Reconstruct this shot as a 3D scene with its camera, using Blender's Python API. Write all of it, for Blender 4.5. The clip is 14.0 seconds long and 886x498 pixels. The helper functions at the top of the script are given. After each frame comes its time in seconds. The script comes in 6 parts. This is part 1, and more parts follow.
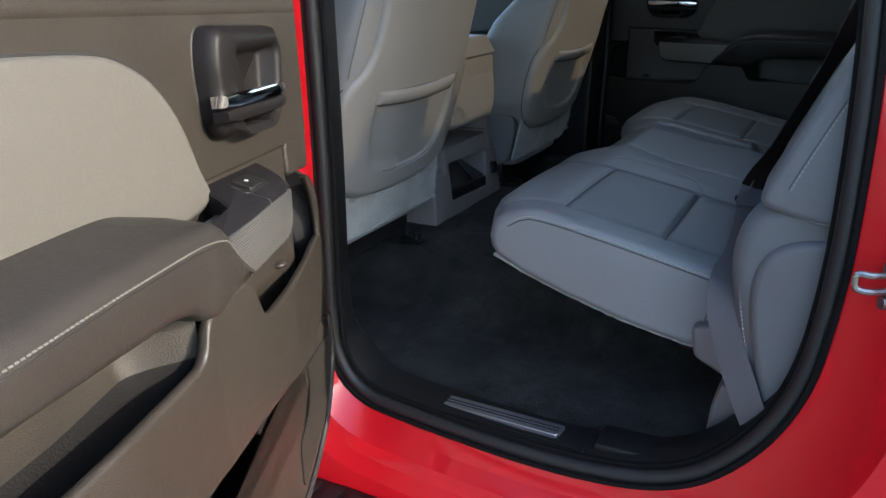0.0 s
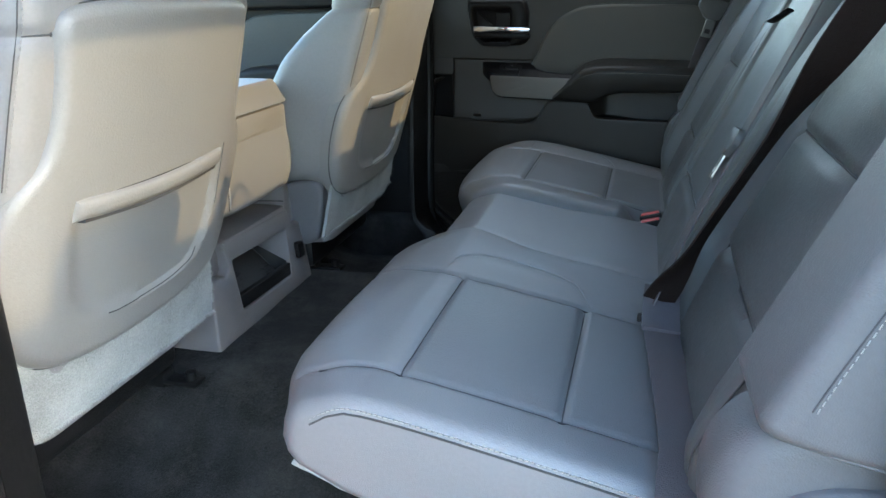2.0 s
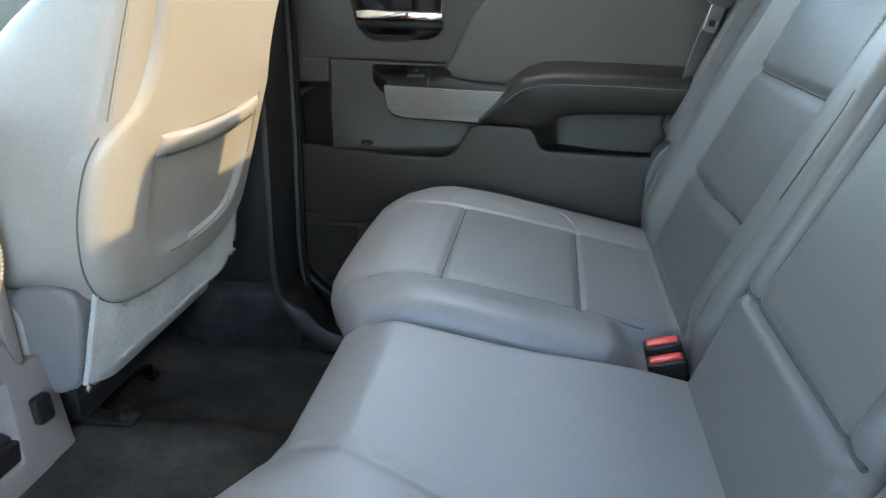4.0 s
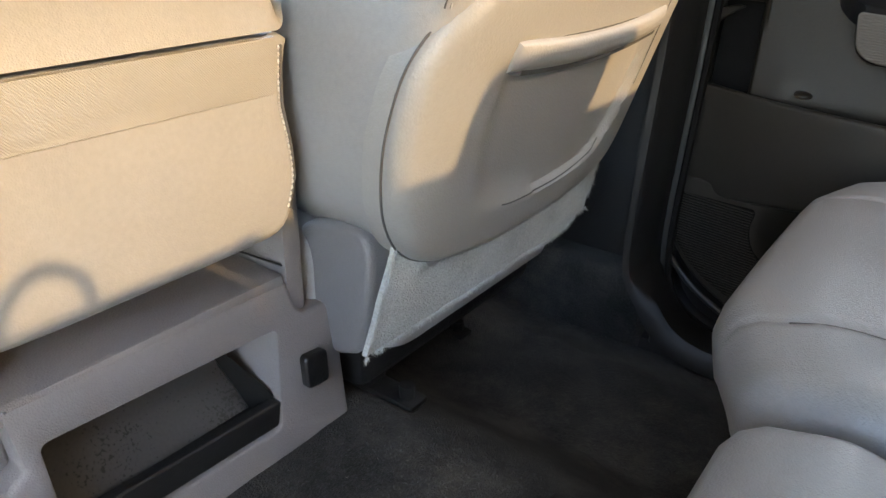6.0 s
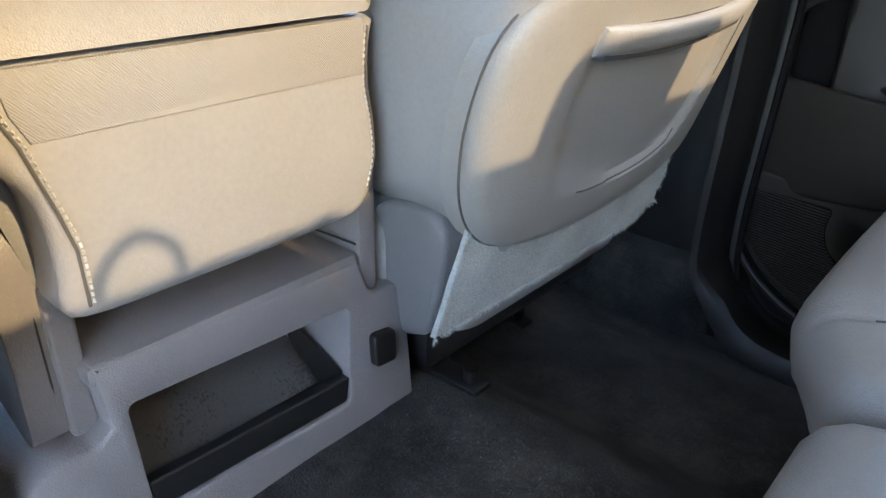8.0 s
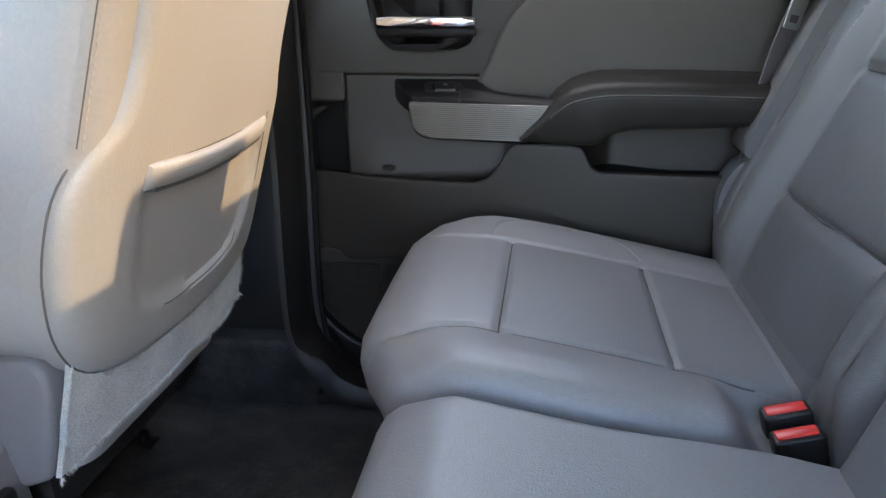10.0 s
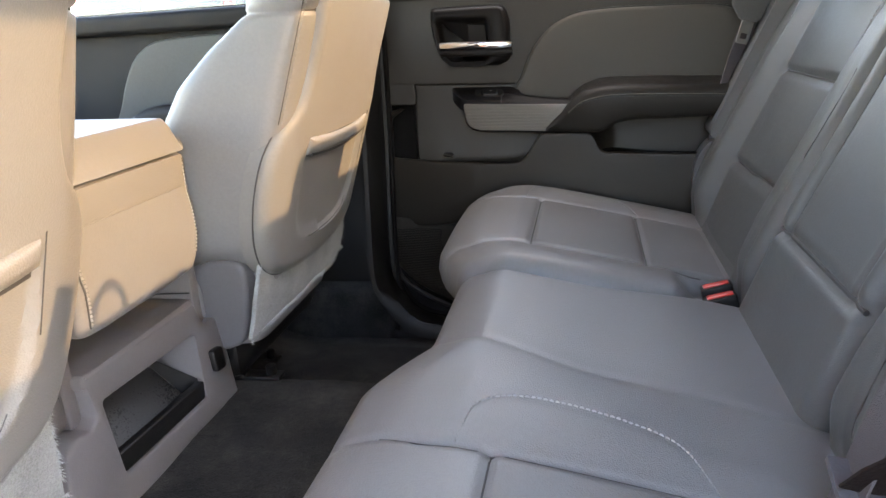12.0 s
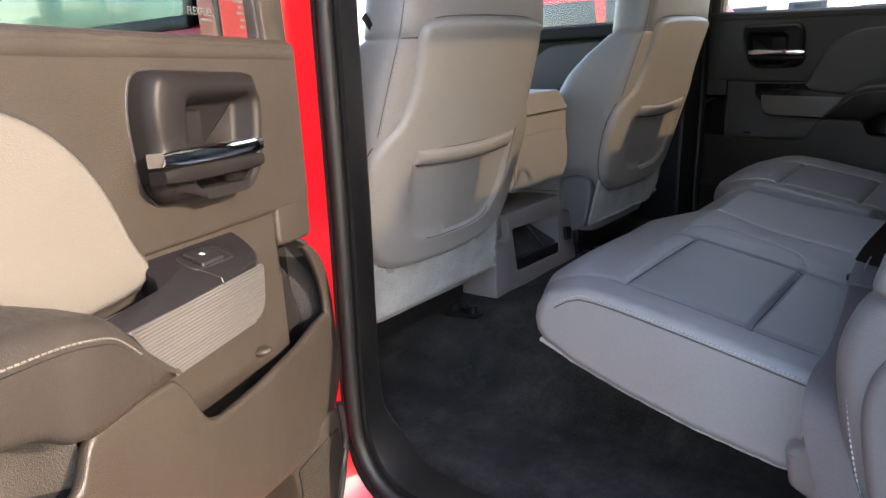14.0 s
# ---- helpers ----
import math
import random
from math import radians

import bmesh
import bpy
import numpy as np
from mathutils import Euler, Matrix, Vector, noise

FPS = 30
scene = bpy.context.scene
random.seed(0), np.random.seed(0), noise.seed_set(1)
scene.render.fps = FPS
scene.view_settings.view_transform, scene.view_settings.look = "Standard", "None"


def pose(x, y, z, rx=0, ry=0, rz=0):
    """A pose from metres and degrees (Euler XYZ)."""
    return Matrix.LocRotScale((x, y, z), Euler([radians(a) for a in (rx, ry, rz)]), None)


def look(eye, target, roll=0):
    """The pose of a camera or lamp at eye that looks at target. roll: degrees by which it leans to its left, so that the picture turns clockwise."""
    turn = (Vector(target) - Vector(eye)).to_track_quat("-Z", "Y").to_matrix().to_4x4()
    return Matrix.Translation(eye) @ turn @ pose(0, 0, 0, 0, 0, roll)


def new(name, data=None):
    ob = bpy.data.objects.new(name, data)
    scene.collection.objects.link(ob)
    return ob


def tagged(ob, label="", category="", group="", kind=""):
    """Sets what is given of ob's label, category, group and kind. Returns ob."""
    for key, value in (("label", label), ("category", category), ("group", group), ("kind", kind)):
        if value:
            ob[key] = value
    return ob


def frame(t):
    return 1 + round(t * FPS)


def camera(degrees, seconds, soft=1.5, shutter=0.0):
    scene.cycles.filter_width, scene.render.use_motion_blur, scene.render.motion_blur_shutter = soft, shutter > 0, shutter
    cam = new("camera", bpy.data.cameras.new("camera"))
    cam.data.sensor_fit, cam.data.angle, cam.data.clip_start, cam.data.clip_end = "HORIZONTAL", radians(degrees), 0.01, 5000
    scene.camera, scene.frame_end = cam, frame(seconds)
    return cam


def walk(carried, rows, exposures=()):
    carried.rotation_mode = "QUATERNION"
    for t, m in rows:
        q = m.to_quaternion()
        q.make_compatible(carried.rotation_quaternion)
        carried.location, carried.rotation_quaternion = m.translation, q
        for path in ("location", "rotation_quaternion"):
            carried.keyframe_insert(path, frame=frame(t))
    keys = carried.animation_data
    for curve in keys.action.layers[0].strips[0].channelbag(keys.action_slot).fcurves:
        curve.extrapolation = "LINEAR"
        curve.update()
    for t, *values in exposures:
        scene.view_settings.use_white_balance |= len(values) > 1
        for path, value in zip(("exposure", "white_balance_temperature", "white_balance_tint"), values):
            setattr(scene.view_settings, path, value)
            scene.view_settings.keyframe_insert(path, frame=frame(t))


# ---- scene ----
cam = camera(62.9, 14.0)
PATH = [
    (0, (0.973, -1.911, 1.358), (0.047, -0.279, 0.664), -1.7),
    (0.5, (0.943, -1.822, 1.359), (0.083, -0.145, 0.689), -1.7),
    (1, (0.909, -1.683, 1.374), (0.143, 0.042, 0.711), -1.6),
    (1.5, (0.865, -1.541, 1.367), (0.223, 0.235, 0.707), -1.8),
    (2, (0.78, -1.359, 1.377), (0.277, 0.455, 0.704), -1.9),
    (2.5, (0.73, -1.155, 1.36), (0.358, 0.694, 0.694), -2.0),
    (2.7, (0.714, -1.081, 1.365), (0.399, 0.776, 0.694), -2.0),
    (4.8, (0.605, -0.368, 1.296), (0.353, 1.469, 0.546), -0.6),
    (5, (0.587, -0.327, 1.284), (0.188, 1.48, 0.525), -0.5),
    (5.5, (0.528, -0.28, 1.271), (-0.265, 1.377, 0.479), -0.0),
    (6, (0.496, -0.283, 1.256), (-0.577, 1.162, 0.383), 1.0),
    (6.5, (0.485, -0.294, 1.245), (-0.739, 0.976, 0.304), 1.9),
    (7, (0.475, -0.302, 1.244), (-0.808, 0.898, 0.29), 2.3),
    (7.5, (0.471, -0.302, 1.245), (-0.793, 0.929, 0.303), 2.1),
    (8, (0.484, -0.303, 1.249), (-0.692, 1.046, 0.356), 1.2),
    (8.5, (0.521, -0.322, 1.271), (-0.462, 1.211, 0.445), 0.0),
    (9, (0.548, -0.359, 1.295), (-0.165, 1.352, 0.542), -1.0),
    (9.2, (0.552, -0.373, 1.296), (-0.049, 1.391, 0.57), -1.1),
    (11.3, (0.585, -0.615, 1.305), (0.49, 1.285, 0.689), -3.6),
    (11.5, (0.582, -0.675, 1.312), (0.443, 1.224, 0.7), -3.7),
    (12, (0.603, -0.876, 1.31), (0.233, 0.999, 0.721), -3.7),
    (12.5, (0.646, -1.096, 1.306), (0.029, 0.72, 0.738), -3.9),
    (13, (0.748, -1.363, 1.324), (-0.109, 0.358, 0.772), -3.8),
    (13.5, (0.851, -1.525, 1.324), (-0.192, 0.095, 0.79), -3.5),
    (14, (0.972, -1.676, 1.318), (-0.22, -0.158, 0.795), -3.2),
]
EXPOSURES = [(0.0, 2.25, 5830, 9), (0.5, 3.2, 5850, 7), (1.0, 3.3, 5890, 7), (1.5, 3.7, 5950, 7), (2.0, 3.78, 6080, 6), (2.5, 4.1, 6180, 6), (5.0, 5.25, 6850, 12), (5.5, 5.15, 7050, 14), (6.0, 4.8, 7200, 15), (7.0, 4.75, 6650, 14),
             (7.5, 4.75, 6450, 13), (8.5, 4.8, 6000, 12), (9.0, 4.75, 5950, 14), (11.5, 4.95, 7650, 20), (12.5, 4.1, 7500, 23), (13.0, 3.93, 7400, 25), (13.5, 3.52, 6950, 22), (14.0, 3.0, 6700, 19)]
walk(cam, [(t, look(eye, target, roll)) for t, eye, target, roll in PATH], EXPOSURES)

SUN_DIR = Vector((-1.0, -0.055, -0.43)).normalized()
world = bpy.data.worlds.new("sky")
scene.world = world
world.use_nodes = True
wn = world.node_tree.nodes
sky = wn.new("ShaderNodeTexSky")
sky.sky_type = "NISHITA"
sky.sun_disc = False
sky.sun_elevation = math.asin(-SUN_DIR.z)
sky.sun_rotation = math.atan2(-SUN_DIR.x, -SUN_DIR.y)
sky.air_density, sky.dust_density = 1.0, 1.5
wn["Background"].inputs["Strength"].default_value = 0.15
world.node_tree.links.new(sky.outputs["Color"], wn["Background"].inputs["Color"])
sun = new("sun", bpy.data.lights.new("sun", "SUN"))
sun.data.energy, sun.data.angle, sun.data.color = 2.4, radians(0.6), (1.0, 0.86, 0.68)
sun.matrix_world = Matrix.Translation((8, 0, 6)) @ SUN_DIR.to_track_quat("-Z", "Y").to_matrix().to_4x4()

# area lamp added in the far rear window to strengthen daylight on the cushions
window_fill = new("window_daylight", bpy.data.lights.new("window_daylight", "AREA"))
window_fill.data.shape, window_fill.data.size, window_fill.data.size_y = "RECTANGLE", 0.58, 0.20
window_fill.data.energy, window_fill.data.color = 0.11, (0.93, 0.97, 1.0)
window_fill.matrix_world = Matrix.Translation((0.50, 0.855, 1.56)) @ Vector((-0.15, -0.6, -0.8)).to_track_quat("-Z", "Y").to_matrix().to_4x4()

# ---- materials ----


def material(name, color, rough=0.5, metallic=0.0, grain=0.0, grain_size=900.0, vary=0.12, vary_size=9.0, spec=0.5, coat=0.0, fibre=0.0, wear=0.0, wear_size=14.0):
    """A surface with fine relief (cells and noise), and tone that varies at two scales."""
    m = bpy.data.materials.new(name)
    m.use_nodes = True
    n, l = m.node_tree.nodes, m.node_tree.links
    b = n["Principled BSDF"]
    b.inputs["Metallic"].default_value = metallic
    b.inputs["Specular IOR Level"].default_value = spec
    b.inputs["Coat Weight"].default_value = coat
    b.inputs["Coat Roughness"].default_value = 0.04
    co = n.new("ShaderNodeTexCoord")
    big = n.new("ShaderNodeTexNoise")
    big.inputs["Scale"].default_value, big.inputs["Detail"].default_value = vary_size, 5
    small = n.new("ShaderNodeTexNoise")
    small.inputs["Scale"].default_value, small.inputs["Detail"].default_value = vary_size * 22, 3
    for t in (big, small):
        l.new(co.outputs["Object"], t.inputs["Vector"])
    mix = n.new("ShaderNodeMath")
    mix.operation = "ADD"
    l.new(big.outputs["Fac"], mix.inputs[0])
    l.new(small.outputs["Fac"], mix.inputs[1])
    ramp = n.new("ShaderNodeMapRange")
    ramp.inputs["From Min"].default_value, ramp.inputs["From Max"].default_value = 0.65, 1.35
    ramp.inputs["To Min"].default_value, ramp.inputs["To Max"].default_value = 1 - vary, 1 + vary
    l.new(mix.outputs[0], ramp.inputs["Value"])
    tone = n.new("ShaderNodeVectorMath")
    tone.operation = "SCALE"
    tone.inputs[0].default_value = color[:3]
    l.new(ramp.outputs[0], tone.inputs["Scale"])
    last = tone.outputs[0]
    if wear:
        spots = n.new("ShaderNodeTexNoise")
        spots.inputs["Scale"].default_value, spots.inputs["Detail"].default_value, spots.inputs["Roughness"].default_value = wear_size, 14, 0.82
        l.new(co.outputs["Object"], spots.inputs["Vector"])
        keep = n.new("ShaderNodeMapRange")
        keep.inputs["From Min"].default_value, keep.inputs["From Max"].default_value = 0.48, 0.80
        keep.inputs["To Max"].default_value = wear
        l.new(spots.outputs["Fac"], keep.inputs["Value"])
        dust = n.new("ShaderNodeMix")
        dust.data_type = "RGBA"
        l.new(keep.outputs[0], dust.inputs["Factor"])
        l.new(last, dust.inputs[6])
        dust.inputs[7].default_value = (0.22, 0.2, 0.17, 1)
        last = dust.outputs[2]
    l.new(last, b.inputs["Base Color"])
    rr = n.new("ShaderNodeMapRange")
    rr.inputs["From Min"].default_value, rr.inputs["From Max"].default_value = 0.7, 1.3
    rr.inputs["To Min"].default_value, rr.inputs["To Max"].default_value = max(0.02, rough - 0.18 * rough), min(1, rough + 0.18 * rough)
    l.new(mix.outputs[0], rr.inputs["Value"])
    l.new(rr.outputs[0], b.inputs["Roughness"])
    if grain:
        cells = n.new("ShaderNodeTexVoronoi")
        cells.inputs["Scale"].default_value = grain_size
        fine = n.new("ShaderNodeTexNoise")
        fine.inputs["Scale"].default_value, fine.inputs["Detail"].default_value = grain_size * 0.5, 3
        for t in (cells, fine):
            l.new(co.outputs["Object"], t.inputs["Vector"])
        add = n.new("ShaderNodeMath")
        add.operation = "ADD"
        l.new(cells.outputs["Distance"], add.inputs[0])
        l.new(fine.outputs["Fac"], add.inputs[1])
        bump = n.new("ShaderNodeBump")
        bump.inputs["Strength"].default_value, bump.inputs["Distance"].default_value = grain, 0.6 / grain_size
        l.new(add.outputs[0], bump.inputs["Height"])
        l.new(bump.outputs[0], b.inputs["Normal"])
    if fibre:
        b.inputs["Sheen Weight"].default_value = fibre
        b.inputs["Sheen Roughness"].default_value = 0.6
    return m


LEATHER = material("grey_leather", (0.225, 0.222, 0.222), 0.38, grain=0.22, grain_size=620, vary=0.06, spec=0.45)
# Same leather as the cushions; the backrests' shade is put into its colour.
LEATHER_SHADED = material("shaded_grey_leather", (0.110, 0.113, 0.112), 0.42, grain=0.2, grain_size=620, vary=0.06, spec=0.3)
# Darker copy of the bench leather, only for the outboard bolsters.
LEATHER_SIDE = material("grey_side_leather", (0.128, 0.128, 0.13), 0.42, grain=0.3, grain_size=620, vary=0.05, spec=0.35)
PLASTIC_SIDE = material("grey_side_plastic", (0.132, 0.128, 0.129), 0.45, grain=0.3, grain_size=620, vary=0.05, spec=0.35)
LEATHER_REAR = material("grey_rear_leather", (0.215, 0.216, 0.219), 0.37, grain=0.3, grain_size=620, vary=0.06, spec=0.45)
LEATHER_SHELL = material("grey_vinyl", (0.235, 0.23, 0.222), 0.42, grain=0.22, grain_size=440, vary=0.06)
LEATHER_INSERT = material("grey_insert_leather", (0.182, 0.184, 0.187), 0.42, grain=0.22, grain_size=480, vary=0.07, spec=0.38)
# Insert leather with the same backrest shade in its colour.
INSERT_SHADED = material("shaded_insert_leather", (0.092, 0.095, 0.094), 0.45, grain=0.18, grain_size=480, vary=0.07, spec=0.28)
PLASTIC_GREY = material("grey_plastic", (0.165, 0.155, 0.154), 0.45, grain=0.35, grain_size=560, vary=0.06)
PLASTIC_BROWN = material("dark_brown_plastic", (0.0225, 0.0190, 0.0152), 0.38, grain=0.45, grain_size=900, vary=0.12, spec=0.4)
LEATHER_BROWN = material("dark_brown_leather", (0.0225, 0.0198, 0.0172), 0.42, grain=0.3, grain_size=800, vary=0.15, spec=0.25)
CREAM = material("light_grey_door_leather", (0.071, 0.067, 0.059), 0.5, grain=0.3, grain_size=600, vary=0.04, spec=0.3)
BLACK_PLASTIC = material("black_plastic", (0.009, 0.009, 0.0092), 0.42, grain=0.3, grain_size=800, vary=0.15, wear=0.015, spec=0.35)
DARK_TRIM = material("charcoal_trim", (0.012, 0.0115, 0.012), 0.5, grain=0.5, grain_size=600, vary=0.1, spec=0.25)
SATIN_DARK = material("satin_dark_plastic", (0.0075, 0.0067, 0.0068), 0.42, grain=0.15, grain_size=900, vary=0.08, spec=0.13)
SWITCH_TOP = material("satin_switch_panel", (0.0085, 0.008, 0.009), 0.42, grain=0.15, grain_size=900, vary=0.06, spec=0.14)
MATT_BLACK = material("matt_black", (0.0075, 0.007, 0.0068), 0.8, grain=0.3, grain_size=400, vary=0.2, spec=0.1)
RUBBER = material("black_rubber", (0.012, 0.012, 0.012), 0.5, grain=0.2, grain_size=500, vary=0.2, wear=0.04)
CARPET = material("black_carpet", (0.0265, 0.0262, 0.0253), 0.95, grain=1.0, grain_size=420, vary=0.7, vary_size=15, spec=0.08, fibre=0.03, wear=0.34, wear_size=4.5)
FELT = material("grey_felt", (0.36, 0.375, 0.36), 0.95, grain=0.9, grain_size=520, vary=0.28, vary_size=14, spec=0.1, fibre=0.12)
RED = material("red_car_paint", (0.56, 0.005, 0.012), 0.35, vary=0.015, vary_size=2, spec=0.3, coat=0.8)
CHROME = material("chrome", (0.85, 0.85, 0.86), 0.06, metallic=1.0, vary=0.02)
STEEL = material("zinc_steel", (0.40, 0.39, 0.36), 0.38, metallic=1.0, vary=0.12, vary_size=40)
ALUMINIUM = material("brushed_aluminium", (0.45, 0.47, 0.5), 0.35, metallic=0.9, vary=0.05)
WEBBING = material("grey_belt_webbing", (0.115, 0.104, 0.106), 0.6, grain=0.6, grain_size=700, vary=0.08, spec=0.2)
WEBBING_PALE = material("pale_belt_webbing", (0.125, 0.118, 0.128), 0.5, grain=0.6, grain_size=700, vary=0.12)
BUCKLE_RED = material("red_buckle_plastic", (0.65, 0.03, 0.02), 0.35, vary=0.05)
STICKER_RED = material("red_sticker", (0.09, 0.010, 0.010), 0.5, vary=0.05)
# Same belt as the lap part; its backlit shade is put into the colour.
WEBBING_SHADED = material("shaded_belt_webbing", (0.021, 0.0145, 0.0125), 0.7, grain=0.6, grain_size=700, vary=0.08, spec=0.15)
THREAD = material("grey_thread", (0.26, 0.26, 0.26), 0.8, vary=0.1)
THREAD_SUN = material("cream_thread", (0.42, 0.41, 0.38), 0.8, vary=0.1)
THREAD_PALE = material("pale_thread", (0.115, 0.105, 0.09), 0.8, vary=0.1)
HEADLINER = material("headliner_cloth", (0.55, 0.54, 0.52), 0.95, grain=0.5, grain_size=500, vary=0.05)
ASPHALT = material("weathered_asphalt", (0.09, 0.088, 0.085), 0.9, grain=0.8, grain_size=60, vary=0.25, vary_size=0.6)
PRINT = material("faded_print", (0.055, 0.058, 0.056), 0.6, vary=0.03)
WHITE_MARK = material("white_mark", (0.4, 0.4, 0.4), 0.5, vary=0.03)
SEAM = material("seam_shadow_piping", (0.06, 0.06, 0.06), 0.8, vary=0.1)


def glass(name, tint, gloss=0.04):
    m = bpy.data.materials.new(name)
    m.use_nodes = True
    n, l = m.node_tree.nodes, m.node_tree.links
    n.remove(n["Principled BSDF"])
    clear, shine, both = n.new("ShaderNodeBsdfTransparent"), n.new("ShaderNodeBsdfGlossy"), n.new("ShaderNodeMixShader")
    facing, steep, fres = n.new("ShaderNodeLayerWeight"), n.new("ShaderNodeMath"), n.new("ShaderNodeMath")
    facing.inputs["Blend"].default_value = 0.5
    steep.operation, steep.inputs[1].default_value = "POWER", 5.0
    fres.operation, fres.inputs[1].default_value, fres.inputs[2].default_value = "MULTIPLY_ADD", 1 - gloss, gloss
    l.new(facing.outputs["Facing"], steep.inputs[0])
    l.new(steep.outputs[0], fres.inputs[0])
    clear.inputs["Color"].default_value = (*tint, 1)
    shine.inputs["Roughness"].default_value = 0.0
    l.new(fres.outputs[0], both.inputs["Fac"])
    l.new(clear.outputs[0], both.inputs[1])
    l.new(shine.outputs[0], both.inputs[2])
    l.new(both.outputs[0], n["Material Output"].inputs["Surface"])
    return m


GLASS = glass("clear_glass", (0.95, 0.97, 0.96))
WINDSCREEN = glass("windscreen_glass", (0.70, 0.74, 0.72))
TINTED = glass("tinted_glass", (0.40, 0.47, 0.46))
DOOR_TINT = glass("door_tinted_glass", (0.64, 0.70, 0.67))
PRIVACY = glass("privacy_glass", (0.78, 0.79, 0.76))
REAR_TINT = glass("rear_privacy_glass", (0.345, 0.315, 0.25))


def ribbed(name, color, pitch, axis="z"):
    """Satin metal look with fine ribs along one axis."""
    m = material(name, color, 0.36, metallic=0.8, vary=0.03)
    n, l = m.node_tree.nodes, m.node_tree.links
    wave = n.new("ShaderNodeTexWave")
    wave.bands_direction = axis.upper()
    wave.inputs["Scale"].default_value = 0.314 / pitch
    co = [x for x in n if x.type == "TEX_COORD"][0]
    l.new(co.outputs["Object"], wave.inputs["Vector"])
    bump = n.new("ShaderNodeBump")
    bump.inputs["Strength"].default_value, bump.inputs["Distance"].default_value = 0.7, pitch * 0.4
    l.new(wave.outputs["Fac"], bump.inputs["Height"])
    l.new(bump.outputs[0], n["Principled BSDF"].inputs["Normal"])
    return m


SILVER = material("satin_silver", (0.23, 0.223, 0.21), 0.38, metallic=0.85, vary=0.03)
FABRIC = ribbed("woven_fabric", (0.235, 0.23, 0.226), 0.0011, "diagonal")
FABRIC.node_tree.nodes["Principled BSDF"].inputs["Metallic"].default_value = 0.0
FABRIC.node_tree.nodes["Principled BSDF"].inputs["Specular IOR Level"].default_value = 0.2
TRAY_MAT = material("satin_tray_mat", (0.07, 0.071, 0.072), 0.30, vary=0.15, vary_size=14)


GRILLE = material("speaker_ribs", (0.026, 0.0225, 0.018), 0.45, vary=0.05, spec=0.3)

# ---- mesh helpers ----


def finish(bm, name, mat, parent=None, label="", angle=38, recalc=True):
    """Links a bmesh as one mesh object; edges sharper than the angle stay sharp."""
    bm.normal_update()
    if recalc:
        bmesh.ops.recalc_face_normals(bm, faces=bm.faces[:])
    lim = radians(angle)
    for f in bm.faces:
        f.smooth = True
    for e in bm.edges:
        e.smooth = not (len(e.link_faces) == 2 and e.calc_face_angle(0) > lim)
    me = bpy.data.meshes.new(name)
    bm.to_mesh(me)
    bm.free()
    me.materials.append(mat)
    ob = new(name, me)
    if parent:
        ob.parent = parent
    if label:
        ob["label"] = label
    return ob


part = finish


def second_skin(ob, mat, inside):
    """Gives the faces whose middle lies inside a sewn panel a leather of their own."""
    ob.data.materials.append(mat)
    for f in ob.data.polygons:
        if inside(*f.center):
            f.material_index = 1
    return ob


def empty(name, place=(0, 0, 0), **tags):
    ob = new(name)
    ob.location = place
    ob.empty_display_size = 0.05
    return tagged(ob, **tags)


def under(ob, parent):
    """Parent that keeps the world place of a mesh built in world coordinates."""
    ob.parent = parent
    ob.matrix_parent_inverse = Matrix.Translation(-parent.location)
    return ob


def rounded(pts, radius, seg=6):
    """A closed 2D polygon with rounded corners; radius: one number or one for each corner."""
    out, k = [], len(pts)
    for i in range(k):
        p, a, b = Vector(pts[i]), Vector(pts[i - 1]), Vector(pts[(i + 1) % k])
        r = radius[i] if isinstance(radius, (list, tuple)) else radius
        u, v = (a - p), (b - p)
        cut = min(r, u.length * 0.48, v.length * 0.48)
        u.normalize(), v.normalize()
        s, e = p + u * cut, p + v * cut
        for j in range(seg + 1):
            t = j / seg
            out.append(tuple(s * (1 - t) ** 2 + p * 2 * t * (1 - t) + e * t * t))
    return out


def spline(pts, count, closed=True):
    """Catmull-Rom through the points, with count points at even lengths."""
    P = [Vector(p) for p in pts]
    k, dense = len(P), []
    spans = k if closed else k - 1
    for i in range(spans):
        a, b = P[(i - 1) % k] if closed or i else P[0], P[i]
        c = P[(i + 1) % k]
        d = P[(i + 2) % k] if closed or i + 2 < k else P[-1]
        for j in range(24):
            t = j / 24
            dense.append(0.5 * (2 * b + (c - a) * t + (2 * a - 5 * b + 4 * c - d) * t * t + (3 * b - a - 3 * c + d) * t ** 3))
    dense.append(P[0] if closed else P[-1])
    run = [0.0]
    for a, b in zip(dense, dense[1:]):
        run.append(run[-1] + (b - a).length)
    n = count if closed else count - 1
    out, j = [], 0
    for i in range(count):
        s = run[-1] * i / n
        while j < len(run) - 2 and run[j + 1] < s:
            j += 1
        f = (s - run[j]) / max(run[j + 1] - run[j], 1e-9)
        out.append(tuple(dense[j].lerp(dense[j + 1], min(f, 1))))
    return out


def area(loop):
    return sum(a[0] * b[1] - b[0] * a[1] for a, b in zip(loop, loop[1:] + loop[:1])) / 2


